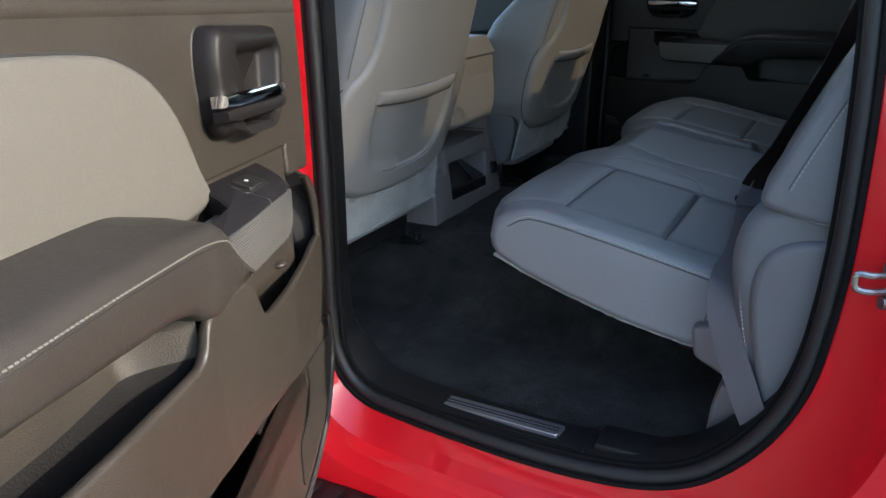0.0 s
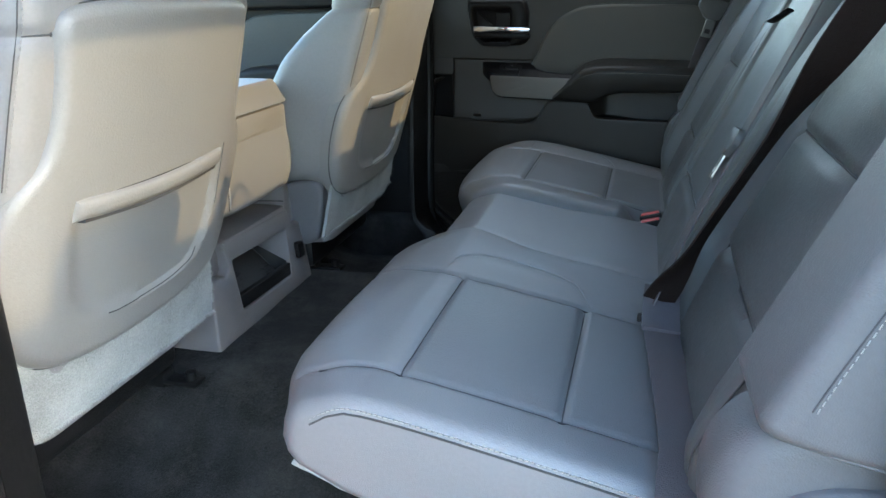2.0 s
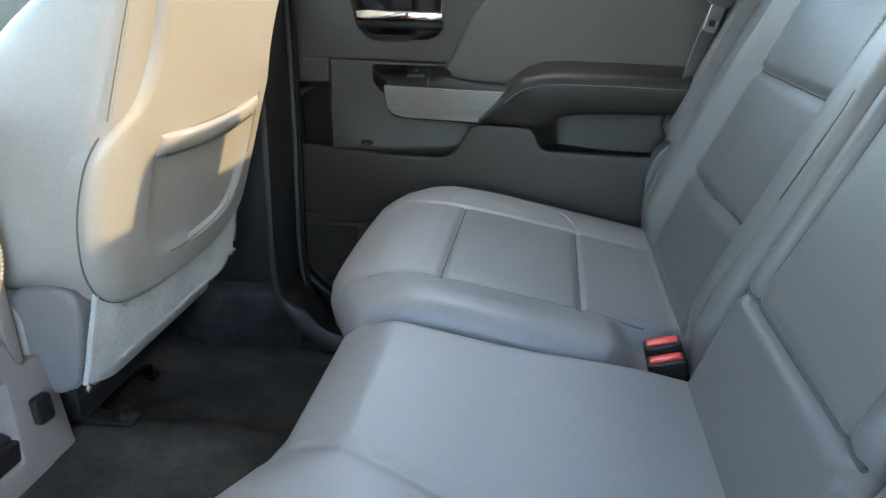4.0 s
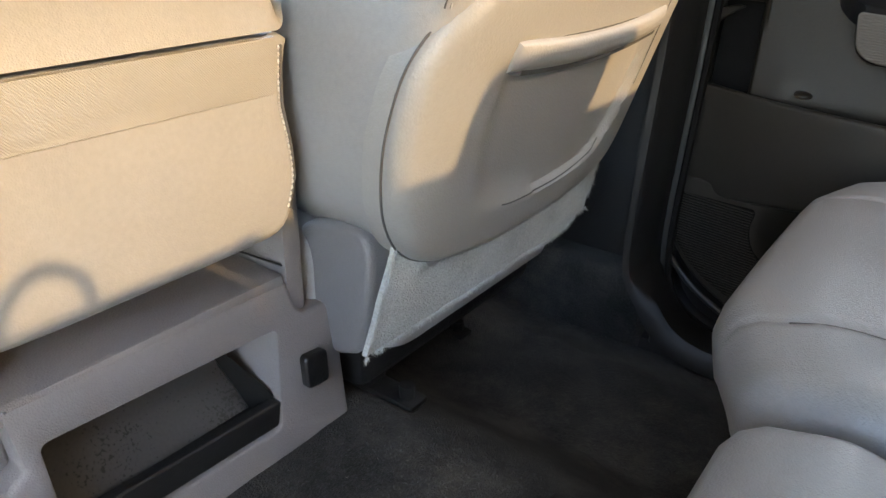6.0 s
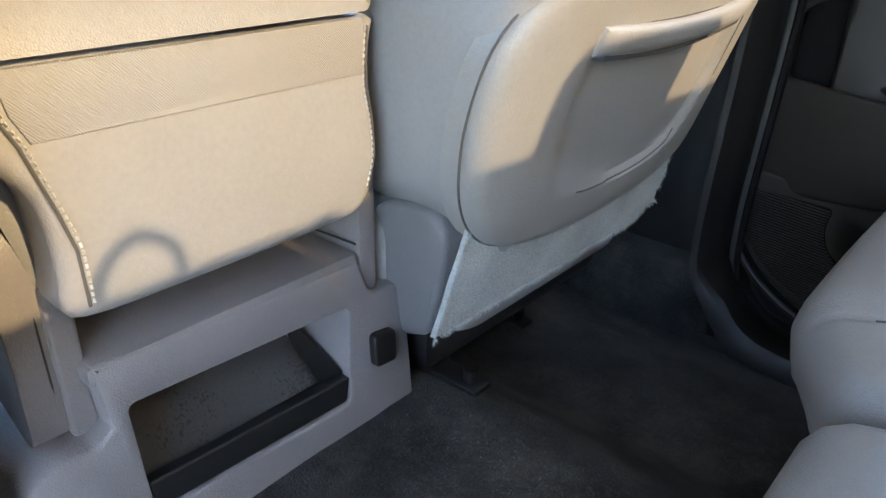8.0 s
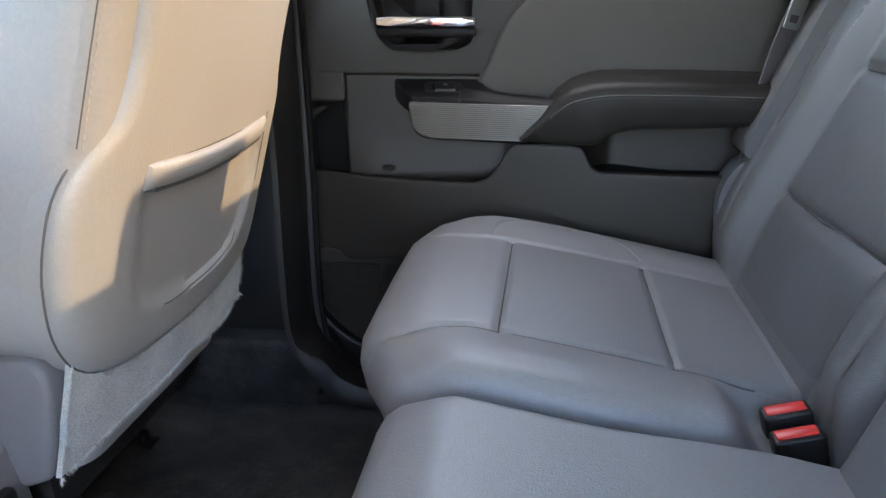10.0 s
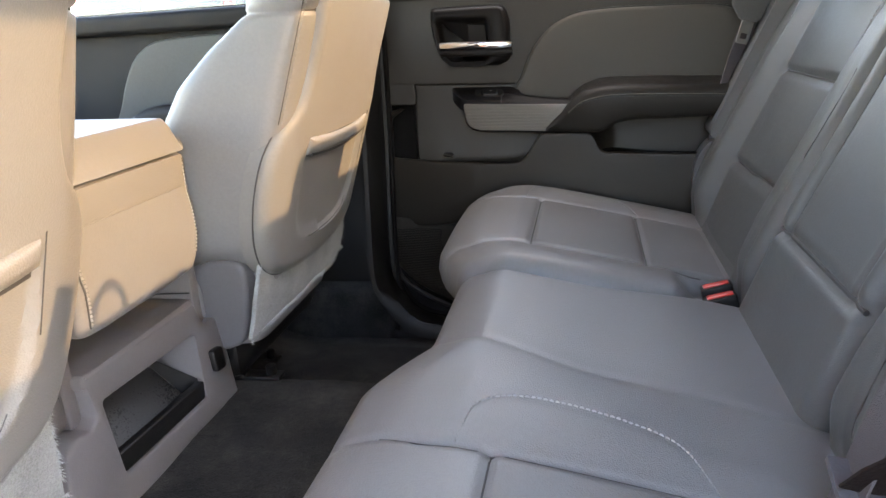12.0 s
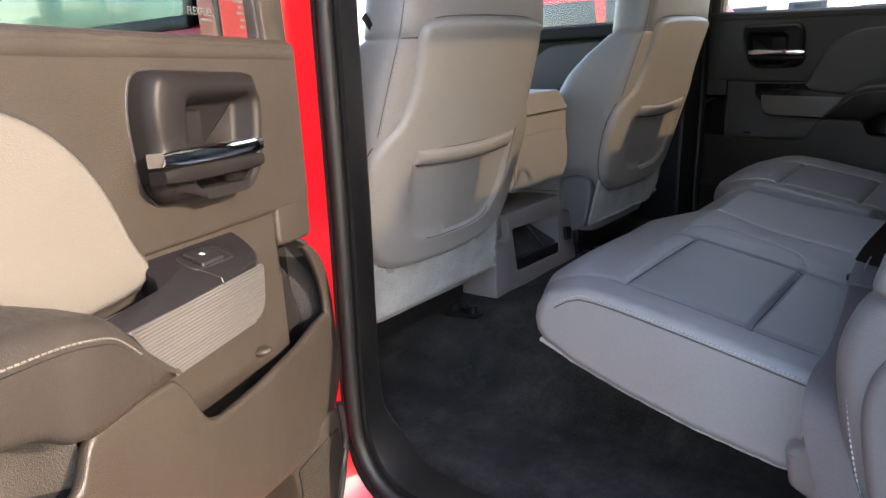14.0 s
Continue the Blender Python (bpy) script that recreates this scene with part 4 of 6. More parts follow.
def front_seat(yc, xo, inner, label):
    """A front seat seen from behind. yc: its middle, xo: how far back it is set, inner: the side in y of the truck's middle."""
    seat = empty("front_seat", (xo - 0.2, yc, floor_z(xo - 0.2, yc)), label=label, category="car seat", group="front seats")
    xb = lambda z: xo + 0.10 + 0.32 * (z - 1.13) - 0.19 * max(0, z - 1.36)
    xf = lambda z: xo + along([(0.74, -0.16), (0.95, -0.16), (1.06, -0.15), (1.15, -0.12), (1.19, -0.105), (1.24, -0.075), (1.29, -0.025), (1.344, 0.043), (1.36, 0.048), (1.42, 0.05), (1.55, 0.09)], z)
    hw = lambda z: along([(0.74, 0.185), (0.90, 0.200), (0.935, 0.210), (0.955, 0.228), (0.975, 0.245), (0.99, 0.250), (1.05, 0.258), (1.12, 0.260), (1.18, 0.258), (1.26, 0.252), (1.36, 0.243), (1.45, 0.23), (1.55, 0.21)], z)
    bm, rows = bmesh.new(), []
    for z in list(np.linspace(0.78, 1.335, 40)) + [1.340, 1.343, 1.346, 1.35, 1.36] + list(np.linspace(1.38, 1.50, 8)) + [1.52, 1.535, 1.545, 1.55]:
        s = 0.035 * step01(1.50, 1.55, z) ** 2
        gap = 0.004 * dent(z - 1.3445, 0.004)
        a, b, w = xf(z) + s + gap, xb(z) - s - 0.010 - gap, hw(z) - s - gap
        wf = w * 1.0 + 0.012 * step01(0.93, 0.99, z) * step01(1.34, 1.22, z)
        loop = rounded([(a, -wf), (b, -w), (b, w), (a, wf)], [0.055, 0.045, 0.045, 0.055], 7)
        rows.append([bm.verts.new((x, yc + y, z)) for x, y in loop])
    for p, q in zip(rows, rows[1:]):
        ring_faces(bm, p, q)
    bm.faces.new(rows[0][::-1])
    bm.faces.new(rows[-1])
    P(bm, "backrest", LEATHER, seat, "", angle=60)
    # rear shell: padded rim round the sunken map pocket, narrower upper part
    def sunk(u, v):
        q = (abs(u) / 0.172) ** 4 + (max(0, 1.125 - v) / 0.178) ** 4
        soft = step01(-0.05, 0.55, 1 - q) if u < -0.02 else step01(-0.04, 0.20, 1 - q)
        return 0.011 * soft * step01(1.142, 1.128, v)
    put = lambda u, v, h: (xb(v) + h - 0.20 * u * u - 0.80 * max(0, abs(u) - 0.2) ** 1.5, yc + u, v)
    half = [(0.0, 0.893), (0.09, 0.896), (0.165, 0.907), (0.216, 0.933), (0.248, 0.980), (0.265, 1.045), (0.268, 1.10), (0.262, 1.14), (0.243, 1.172), (0.214, 1.20), (0.198, 1.245), (0.195, 1.30), (0.198, 1.348), (0.182, 1.370), (0.10, 1.379)]
    loop = spline(half + [(-u, v) for u, v in half[:0:-1]], 150)
    shell = pad(loop, lambda u, v, h: put(u, v, h - (sunk(u, v) if h > 0.005 else 0)), -0.03, 0.012, 0.016, 7, 44)
    P(shell, "rear_shell", LEATHER_SHELL, seat, "grey vinyl seatback panel")
    P(tube([put(u, v, -0.006) for u, v in grow(loop, 0.0010)], 0.0013, 6, True), "shell_seam", SEAM, seat)
    # map pocket: pouch lying in the sunken field, rolled lip, sewn edge
    lip = lambda u: 1.138 - 0.008 * math.cos(u / 0.165 * math.pi / 2)
    ll = [(u, lip(u) + 0.009) for u in np.linspace(-0.168, 0.170, 18)] + [(u, lip(u) - 0.021) for u in np.linspace(0.170, -0.168, 18)]
    roll = lambda u, v, h: put(u, v, 0.004 + h * (0.2 + 0.8 * max(0, 1 - (u / 0.178) ** 6) ** 0.5))
    pouch_ob = P(pad(ll, roll, -0.002, 0.019, 0.013, 6), "map_pocket", LEATHER_SHELL, seat, "grey vinyl map pocket with rolled lip")
    # Dark tube and strip paint shade in the crease and below the lip.
    crease = spline([(-0.085, 0.9535), (-0.05, 0.9495), (0.06, 0.9495), (0.118, 0.960), (0.140, 0.977)], 30, False)
    P(tube([put(u, v, 0.0118 - sunk(u, v)) for u, v in crease], 0.0009, 5), "crease_shade", SEAM, pouch_ob)
    P(tube([put(0.176, v, 0.0123 - sunk(0.176, v)) for v in np.linspace(1.045, 1.150, 14)], 0.0008, 5), "pocket_seam", SEAM, pouch_ob)
    P(pad([(u * 0.90, v - 0.0045) for u, v in ll], put, 0.0, 0.0150, 0.0005, 1), "lip_shade", SEAM, pouch_ob)
    # felt skirt below the shell
    sk, rows = bmesh.new(), []
    n = 60
    for k in range(n + 1):
        u = -0.234 + 0.468 * k / n
        t = k / n if inner < 0 else 1 - k / n
        lean_u = 0.030 * step01(0.25, 0.0, t) * (-1 if inner < 0 else 1)
        zb = (0.816 if inner < 0 else 0.803) + 0.006 * noise.noise((u * 9, yc, 0)) + 0.018 * step01(0.9, 1.0, t) + 0.003 * noise.noise((u * 160, 1, 1))
        ztop = along([(0.16, 0.93), (0.21, 0.965), (0.235, 0.985)], abs(u))
        row = []
        for j in range(9):
            z = ztop + (zb - ztop) * j / 8
            row.append((xb(z) - 0.003 - (0.2 * u * u + 0.8 * max(0, abs(u) - 0.2) ** 1.5 + 0.006) * (1 - j / 8) + 0.002 * noise.noise((u * 30, z * 30, 2)), yc + u + lean_u * j / 8 - lean_u * 0.5, z))
        rows.append([sk.verts.new(p) for p in row] + [sk.verts.new((x - 0.007, y, z)) for x, y, z in row[::-1]])
    for p, q in zip(rows, rows[1:]):
        ring_faces(sk, p, q)
    sk.faces.new(rows[0][::-1])
    sk.faces.new(rows[-1])
    rng = random.Random(5)
    for k in range(3400):
        i = rng.choice((0, n)) if rng.random() < 0.22 else rng.randrange(n)
        r = rows[i]
        j = rng.randrange(2, 9) if i in (0, n) or rng.random() < 0.3 else 8
        p = r[j].co.lerp(r[j - 1].co, rng.random() if j < 8 else 0.0).lerp(rows[i + 1 if i < n else i][j].co, rng.random() if 0 < i < n else 0.0)
        out = -1 if i == 0 else 1 if i == n else 0
        q = p + Vector((rng.uniform(-0.002, 0.004), out * rng.uniform(0, 0.006) + rng.uniform(-0.005, 0.005), rng.uniform(-0.010, 0.001)))
        w = Vector((0.0001, 0.0005, 0.0003))
        sk.faces.new([sk.verts.new(c) for c in (p - w, p + w, q)])
    P(sk, "skirt", FELT, seat, "fuzzy light grey felt skirt", angle=70)
    # recliner covers on both sides
    for side in (inner, -inner):
        cov = spline([(xo - 0.115, 0.80), (xo - 0.125, 0.90), (xo - 0.105, 0.938), (xo - 0.06, 0.954), (xo - 0.025, 0.952), (xo - 0.010, 0.940), (xo - 0.005, 0.918), (xo - 0.012, 0.865), (xo - 0.026, 0.808), (xo - 0.045, 0.794), (xo - 0.07, 0.788)], 40)
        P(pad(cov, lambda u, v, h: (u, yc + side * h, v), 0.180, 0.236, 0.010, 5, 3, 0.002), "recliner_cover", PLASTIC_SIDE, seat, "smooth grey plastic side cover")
    # cushion, pedestal and rails
    P(rbox(xo - 0.33, yc, 0.87, 0.50, 0.52, 0.15, 0.05, 5), "seat_cushion", LEATHER, seat)
    P(rbox(xo - 0.28, yc, 0.76, 0.44, 0.40, 0.10, 0.02, 2), "pedestal", BLACK_PLASTIC, seat)
    for s in (-1, 1):
        y = yc + s * 0.165
        z = floor_z(xo - 0.1, y)
        back = 0.0 if s == inner else -0.16
        rail = rbox(xo - 0.30 + back, y, z + 0.03, 0.46, 0.03, 0.03, 0.006)
        for x in (xo - 0.46 + back, xo - 0.09 + back):
            rbox(x, y, z + 0.012, 0.05, 0.036, 0.034, 0.006, 2, rail)
        rbox(xo - 0.04 + back, y, z + 0.008, 0.085, 0.034, 0.010, 0.004, 2, rail)
        tube([(xo - 0.018 + back, y, z), (xo - 0.018 + back, y, z + 0.030)], 0.010, 10, bm=rail)
        P(rail, "seat_rail", BLACK_PLASTIC, seat, "black steel seat rail with floor bolt")
    # stitching where the side panel meets the rear, and round the cap seam
    for s in (-1,):
        pts = [(xb(z) - 0.016, yc + s * (hw(z) - 0.0005 - 0.006), z) for z in np.linspace(1.18, 1.50, 12)]
        pts2 = [(x - 0.011, y + s * 0.004, z) for x, y, z in pts]
        stitches(pts, (0.5, s, 0), THREAD, seat, 0.0080, 0.005, 0.0008)
        P(tube([(x - 0.004, y + s * 0.0022, z) for x, y, z in pts], 0.0008, 5), "seam", SEAM, seat)
    P(tube([(x, yc + y, 1.3445) for x, y in rounded([(xf(1.3445) + 0.004, -hw(1.3445) * 0.92), (xb(1.3445) - 0.013, -hw(1.3445) * 0.985), (xb(1.3445) - 0.013, hw(1.3445) * 0.985), (xf(1.3445) + 0.004, hw(1.3445) * 0.92)], [0.075, 0.045, 0.045, 0.075], 7)], 0.0012, 5, True), "cap_seam", SEAM, seat)
    # headrest on two posts
    P(rbox(xo + 0.155, yc, 1.66, 0.10, 0.26, 0.17, 0.04, 4), "headrest", LEATHER, seat)
    for s in (-1, 1):
        P(tube([(xo + 0.155, yc + s * 0.06, 1.53), (xo + 0.155, yc + s * 0.06, 1.60)], 0.006, 8), "headrest_post", CHROME, seat)
    return seat


seat_left = front_seat(-0.48, 0.004, 1, "grey leather driver seat with sunlit rear shell and map pocket")
front_seat(0.432, 0.055, -1, "grey leather passenger seat with map pocket and felt skirt")
tag = rbox(0.085, -0.483 - 0.236, 1.375, 0.03, 0.004, 0.014, 0.002, 2, None, Matrix.Rotation(0.9, 4, "Y"))
P(tag, "airbag_tag", BLACK_PLASTIC, seat_left, "small black fabric tag")

# ---- centre console ----
console = empty("centre_console", (-0.1, -0.01, 0.70), label="grey plastic centre console with cream-lit leather armrest and storage tray", category="console")
lean = lambda z: -0.12 * (z - 0.70)
CO = lambda u, v, h: (lean(v) + h, u, v)
outer = rounded([(-0.228, 0.695), (0.206, 0.695), (0.206, 0.73), (0.208, 0.838), (0.200, 0.852), (0.162, 0.857), (0.155, 0.866), (0.148, 0.897), (-0.136, 0.908), (-0.131, 0.848), (-0.148, 0.838), (-0.174, 0.843), (-0.204, 0.83), (-0.226, 0.72)],
                [0.004, 0.004, 0.01, 0.008, 0.008, 0.004, 0.004, 0.006, 0.006, 0.004, 0.004, 0.008, 0.01, 0.01], 4)
if area(outer) < 0:
    outer = outer[::-1]
cav = rounded([(-0.114, 0.750), (0.110, 0.742), (0.125, 0.852), (-0.115, 0.862)], 0.008, 5)
if area(cav) < 0:
    cav = cav[::-1]
bm = bmesh.new()
ro = [[bm.verts.new(CO(u, v, h)) for u, v in lp] for lp, h in ((outer, -0.30), (outer, -0.006), (grow(outer, -0.002), -0.0015), (grow(outer, -0.006), 0.0))]
ri = [[bm.verts.new(CO(u, v, h)) for u, v in lp] for lp, h in ((grow(cav, 0.004), 0.0), (grow(cav, 0.001), -0.0012), (cav, -0.004), (grow(cav, -0.006), -0.10))]
for rr in (ro, ri):
    for a, b in zip(rr, rr[1:]):
        ring_faces(bm, a, b)
bm.faces.new(ri[-1])
bm.edges.ensure_lookup_table()
edge_set = []
for loop in (ro[-1], ri[0]):
    for a, b in zip(loop, loop[1:] + loop[:1]):
        e = bm.edges.get((a, b))
        edge_set.append(e)
bmesh.ops.triangle_fill(bm, use_beauty=True, use_dissolve=False, edges=edge_set)
P(bm, "base", PLASTIC_GREY, console, "grained grey plastic base", angle=45)
# storage tray in the opening
TR = lambda u, v, h: (lean(v) + h, u, v)
tray = rounded([(-0.112, 0.752), (0.108, 0.7445), (0.117, 0.772), (-0.114, 0.782)], 0.004, 3)
P(pad(tray, TR, -0.014, -0.002, 0.003, 3), "tray_front", BLACK_PLASTIC, console, "black plastic tray lip")
P(pad(rounded([(-0.108, 0.754), (0.106, 0.749), (0.106, 0.758), (-0.108, 0.762)], 0.003, 3), TR, -0.095, -0.012, 0.003, 2), "tray_floor", BLACK_PLASTIC, console)
tb = bmesh.new()
q = [tb.verts.new(CO(u, v, h)) for u, v, h in ((-0.112, 0.762, -0.035), (0.098, 0.756, -0.035), (0.085, 0.835, -0.098), (-0.112, 0.845, -0.098))]
tb.faces.new(q)
bmesh.ops.solidify(tb, geom=tb.faces[:], thickness=0.004)
P(tb, "tray_back", TRAY_MAT, console, "dark satin tray mat")
tw = bmesh.new()
q = [tw.verts.new(CO(u, v, h)) for u, v, h in ((0.098, 0.756, -0.035), (0.110, 0.758, -0.010), (0.112, 0.778, -0.010), (0.087, 0.840, -0.098))]
tw.faces.new(q)
bmesh.ops.solidify(tw, geom=tw.faces[:], thickness=0.003)
P(tw, "tray_side", BLACK_PLASTIC, console)
# outlet cover
P(pad(rounded([(0.145, 0.772), (0.177, 0.769), (0.180, 0.807), (0.147, 0.811)], 0.007, 4), CO, -0.004, 0.010, 0.004, 3, 3, 0.001), "outlet_cover", BLACK_PLASTIC, console, "black outlet cover")
# shelf recess between base and folded cushion
P(rbox(-0.150, 0.004, 0.897, 0.25, 0.286, 0.02, 0.006), "shelf", PLASTIC_GREY, console)
P(rbox(-0.24, -0.004, 1.0, 0.10, 0.33, 0.20, 0.01), "inner_wall", PLASTIC_GREY, console)
P(tube([(-0.028, 0.146, 0.9155), (-0.20, 0.130, 0.9155)], 0.0012, 5), "shelf_joint", RUBBER, console)
# folded seat cushion with fabric band
CU = lambda u, v, h: (-0.003 + h - 0.9 * max(0, abs(u + 0.012) - 0.12) ** 2 - 0.10 * (v - 1.06) ** 2 * 8, u, v)
cl = spline([(-0.150, 0.974), (-0.125, 0.961), (-0.02, 0.9595), (0.10, 0.961), (0.132, 0.967), (0.146, 0.988), (0.152, 1.02), (0.148, 1.06), (0.143, 1.09), (0.145, 1.113), (0.151, 1.13), (0.145, 1.149), (0.0, 1.150), (-0.15, 1.153), (-0.187, 1.151), (-0.184, 1.115), (-0.170, 1.085), (-0.154, 1.06), (-0.149, 1.01)], 100)
P(pad(cl, CU, -0.035, 0.010, 0.012, 6, 10), "cushion", LEATHER, console, "grey leather folded centre cushion in sunlight")
for side, pts in ((-1, [(-0.1645, 1.146), (-0.160, 1.119), (-0.152, 1.100), (-0.147, 1.081), (-0.139, 1.052), (-0.132, 1.022), (-0.130, 0.975)]), (1, [(0.140, 1.14), (0.134, 1.112), (0.132, 1.088), (0.138, 1.055), (0.141, 1.02), (0.134, 0.99)])):
    p3 = [CU(u, v, 0.0118) for u, v in pts]
    stitches(p3, (1, 0, 0), THREAD_SUN, console, 0.0056, 0.0036, 0.0012 if side < 0 else 0.0008)
    P(tube([CU(u + side * 0.0035, v, 0.0104) for u, v in pts], 0.0014, 5), "seam", SEAM, console)
band = [(u, 1.1475) for u in np.linspace(-0.160, 0.137, 16)] + [(0.1365, 1.13), (0.131, 1.112)] + [(u, 1.1005) for u in np.linspace(0.128, -0.148, 16)] + [(-0.1565, 1.120)]
P(pad(band, CU, 0.004, 0.0125, 0.0015, 2), "fabric_band", FABRIC, console, "woven grey fabric band")
# lid of the armrest
lid, rows = bmesh.new(), []
for y in spaced(-0.214, 0.150, 0.02, 0.02, 0.02):
    e = max(0.02 - (y + 0.214), 0.02 - (0.150 - y), 0) / 0.02
    ins = 0.02 * (1 - math.sqrt(max(0, 1 - e * e)))
    sec = [(-0.5, 1.156 + ins), (-0.03, 1.154 + ins), (-0.004 - ins, 1.156 + ins), (0.006 - ins, 1.163 + ins * 0.6), (0.005 - ins, 1.175), (-0.004 - ins, 1.190 - ins * 0.6), (-0.026 - ins, 1.200 - ins), (-0.06, 1.204 - ins), (-0.5, 1.207 - ins)]
    rows.append([lid.verts.new((x, y, z)) for x, z in spline(sec, 36)])
for a, b in zip(rows, rows[1:]):
    ring_faces(lid, a, b)
lid.faces.new(rows[0][::-1])
lid.faces.new(rows[-1])
P(lid, "lid", LEATHER, console, "grey leather armrest lid")
welt = [(0.0072, -0.168, 1.164), (0.0064, -0.168, 1.175), (-0.0030, -0.168, 1.1905), (-0.0260, -0.168, 1.2010), (-0.06, -0.168, 1.2050), (-0.30, -0.168, 1.2060)]
stitches(welt, (0.8, 0, 0.6), THREAD_SUN, console, 0.0050, 0.0042, 0.0012)
P(tube([(x, y - 0.0035, z - 0.0008) for x, y, z in welt], 0.0013, 5), "seam", SEAM, console)
P(rbox(-0.25, -0.005, 1.075, 0.38, 0.295, 0.165, 0.02, 3), "core", PLASTIC_GREY, console)
# hinge brackets
P(rbox(-0.082, -0.1420, 0.910, 0.081, 0.022, 0.142, 0.004, 3), "bracket_cap", PLASTIC_GREY, console)
P(rbox(-0.145, 0.1605, 0.945, 0.24, 0.024, 0.18, 0.004, 2), "bracket_cap", PLASTIC_GREY, console)
for y0, y1, lift in ((-0.1815, -0.1435, -0.012),):
    br = spline([(-0.052, 0.842), (-0.048, 0.93), (-0.044, 1.0), (-0.052, 1.045 + lift), (-0.085, 1.085 + lift), (-0.14, 1.105 + lift), (-0.19, 1.095 + lift), (-0.20, 1.0), (-0.19, 0.88), (-0.12, 0.862)], 60)
    P(pad(br, lambda u, v, h: (u, h, v), y0, y1, 0.011, 5), "hinge_bracket", PLASTIC_GREY, console, "grained grey plastic hinge arm")
    P(tube([(-0.05 + 0.003, y0 + (y1 - y0) * 0.62, z) for z in np.linspace(0.875, 1.0, 6)], 0.0009, 5), "bracket_joint", RUBBER, console)

# ---- rear bench ----


def x_front(y):
    return 0.355 + 0.056 * step01(-0.21, -0.045, y) - 0.060 * step01(0.19, 0.36, y) + 0.045 * step01(-0.58, -0.735, y) + 0.03 * step01(0.64, 0.76, y)


def loop_u(x):
    """How far inboard the sewn loop on a place's bolster lies."""
    return along([(0.490, 0.145), (0.493, 0.170), (0.498, 0.205), (0.506, 0.226), (0.517, 0.239), (0.534, 0.248), (0.56, 0.2525), (0.60, 0.2525), (0.64, 0.246), (0.672, 0.237), (0.692, 0.226), (0.705, 0.206), (0.715, 0.182), (0.724, 0.158)], x)


def seams(x, y, yc, s):
    """Dents of the sewn seams of one place; yc: its middle, s: side in y of the truck's middle."""
    u = (y - yc) * s
    inside = step01(0.175, 0.150, abs(u))
    d = 0.005 * dent(x - 0.523 - 0.012 * u, 0.0045) * inside + 0.005 * dent(x - 0.715 - 0.01 * u, 0.0045) * inside
    edge = 0.157 + 0.012 * step01(0.48, 0.40, x)
    d += 0.0045 * dent(abs(u) - edge, 0.005) * step01(0.39, 0.43, x)
    loop = loop_u(x)
    d += 0.0015 * dent(u - loop, 0.006) * (1 if 0.491 < x < 0.724 else 0)
    puff = 0
    if abs(u) < 0.16:
        puff = 0.0045 * math.cos(u / 0.16 * math.pi / 2) * (abs(math.sin(math.pi * (x - 0.523) / 0.192)) ** 0.6 if x > 0.40 else 0)
    bolster = 0.006 * step01(0.16, 0.22, abs(u)) * step01(0.40, 0.56, x)
    return puff + bolster - d


def cushion_section(y):
    f = x_front(y)
    valley = [(0.42, -0.080), (0.50, -0.088), (0.60, -0.124), (0.70, -0.138), (0.86, -0.165)]
    top = []
    for x in list(np.linspace(f + 0.055, 0.86, 110)):
        z = 0.954 - 0.05 * (f + 0.09 - x) ** 2 / 0.01 * (1 if x < f + 0.09 else 0) - 0.235 * max(0, x - 0.49) ** 1.1
        if y < 0.18:
            edge = along(valley, x)
            mid = step01(edge - 0.10, edge + 0.04, y)
            z += seams(x, y, -0.478, 1) * (1 - mid) - 0.003 * mid * step01(0.42, 0.60, x) - 0.0022 * dent(y - edge, 0.009)
            z += 0.014 * mid * step01(0.6, 0.8, x) - 0.006 * step01(0.155, 0.176, y)
        else:
            z += seams(x, y, 0.468, 1) - 0.035 * step01(0.32, 0.28, y) * step01(0.745, 0.79, x)
        top.append((x, z))
    z0 = top[0][1]
    nose = [(f + 0.030, z0 - 0.007), (f + 0.014, z0 - 0.019), (f + 0.004, z0 - 0.037), (f, z0 - 0.058), (f + 0.004, z0 - 0.078), (f + 0.016, z0 - 0.094)]
    under_ = [(0.875, top[-1][1] - 0.03), (0.87, 0.745), (0.78, 0.742), (0.66, 0.766), (0.55, 0.798), (0.47, 0.826)]
    return nose[::-1] + top + under_


def cushion(y0, y1, r0, r1, label, mat=LEATHER_REAR):
    base = empty("rear_seat_cushion", (0.6, (y0 + y1) / 2, 0.75), label=label, category="seat cushion", group="rear bench")
    body = sweep(cushion_section, spaced(y0, y1, 0.0042, r0, r1), r0, r1)
    ob = P(body, "cushion", mat, base, angle=70)
    yc = -0.478 if y0 < 0 else 0.468
    second_skin(ob, LEATHER_INSERT, lambda x, y, z: abs(y - yc) < 0.157 and 0.5235 + 0.012 * (y - yc) < x < 0.84 and z > 0.86)
    return base


cush_60 = cushion(-0.722, 0.176, 0.020, 0.02, "wide grey-blue leather rear seat cushion with sewn panels")
cush_40 = cushion(0.196, 0.752, 0.035, 0.035, "narrow grey leather rear seat cushion with sewn panels")


def cush_top(x, y, lift=0.0):
    sec = cushion_section(y)
    pts = [p for p in sec[6:116]]
    return (x, y, along(pts, x) + lift)


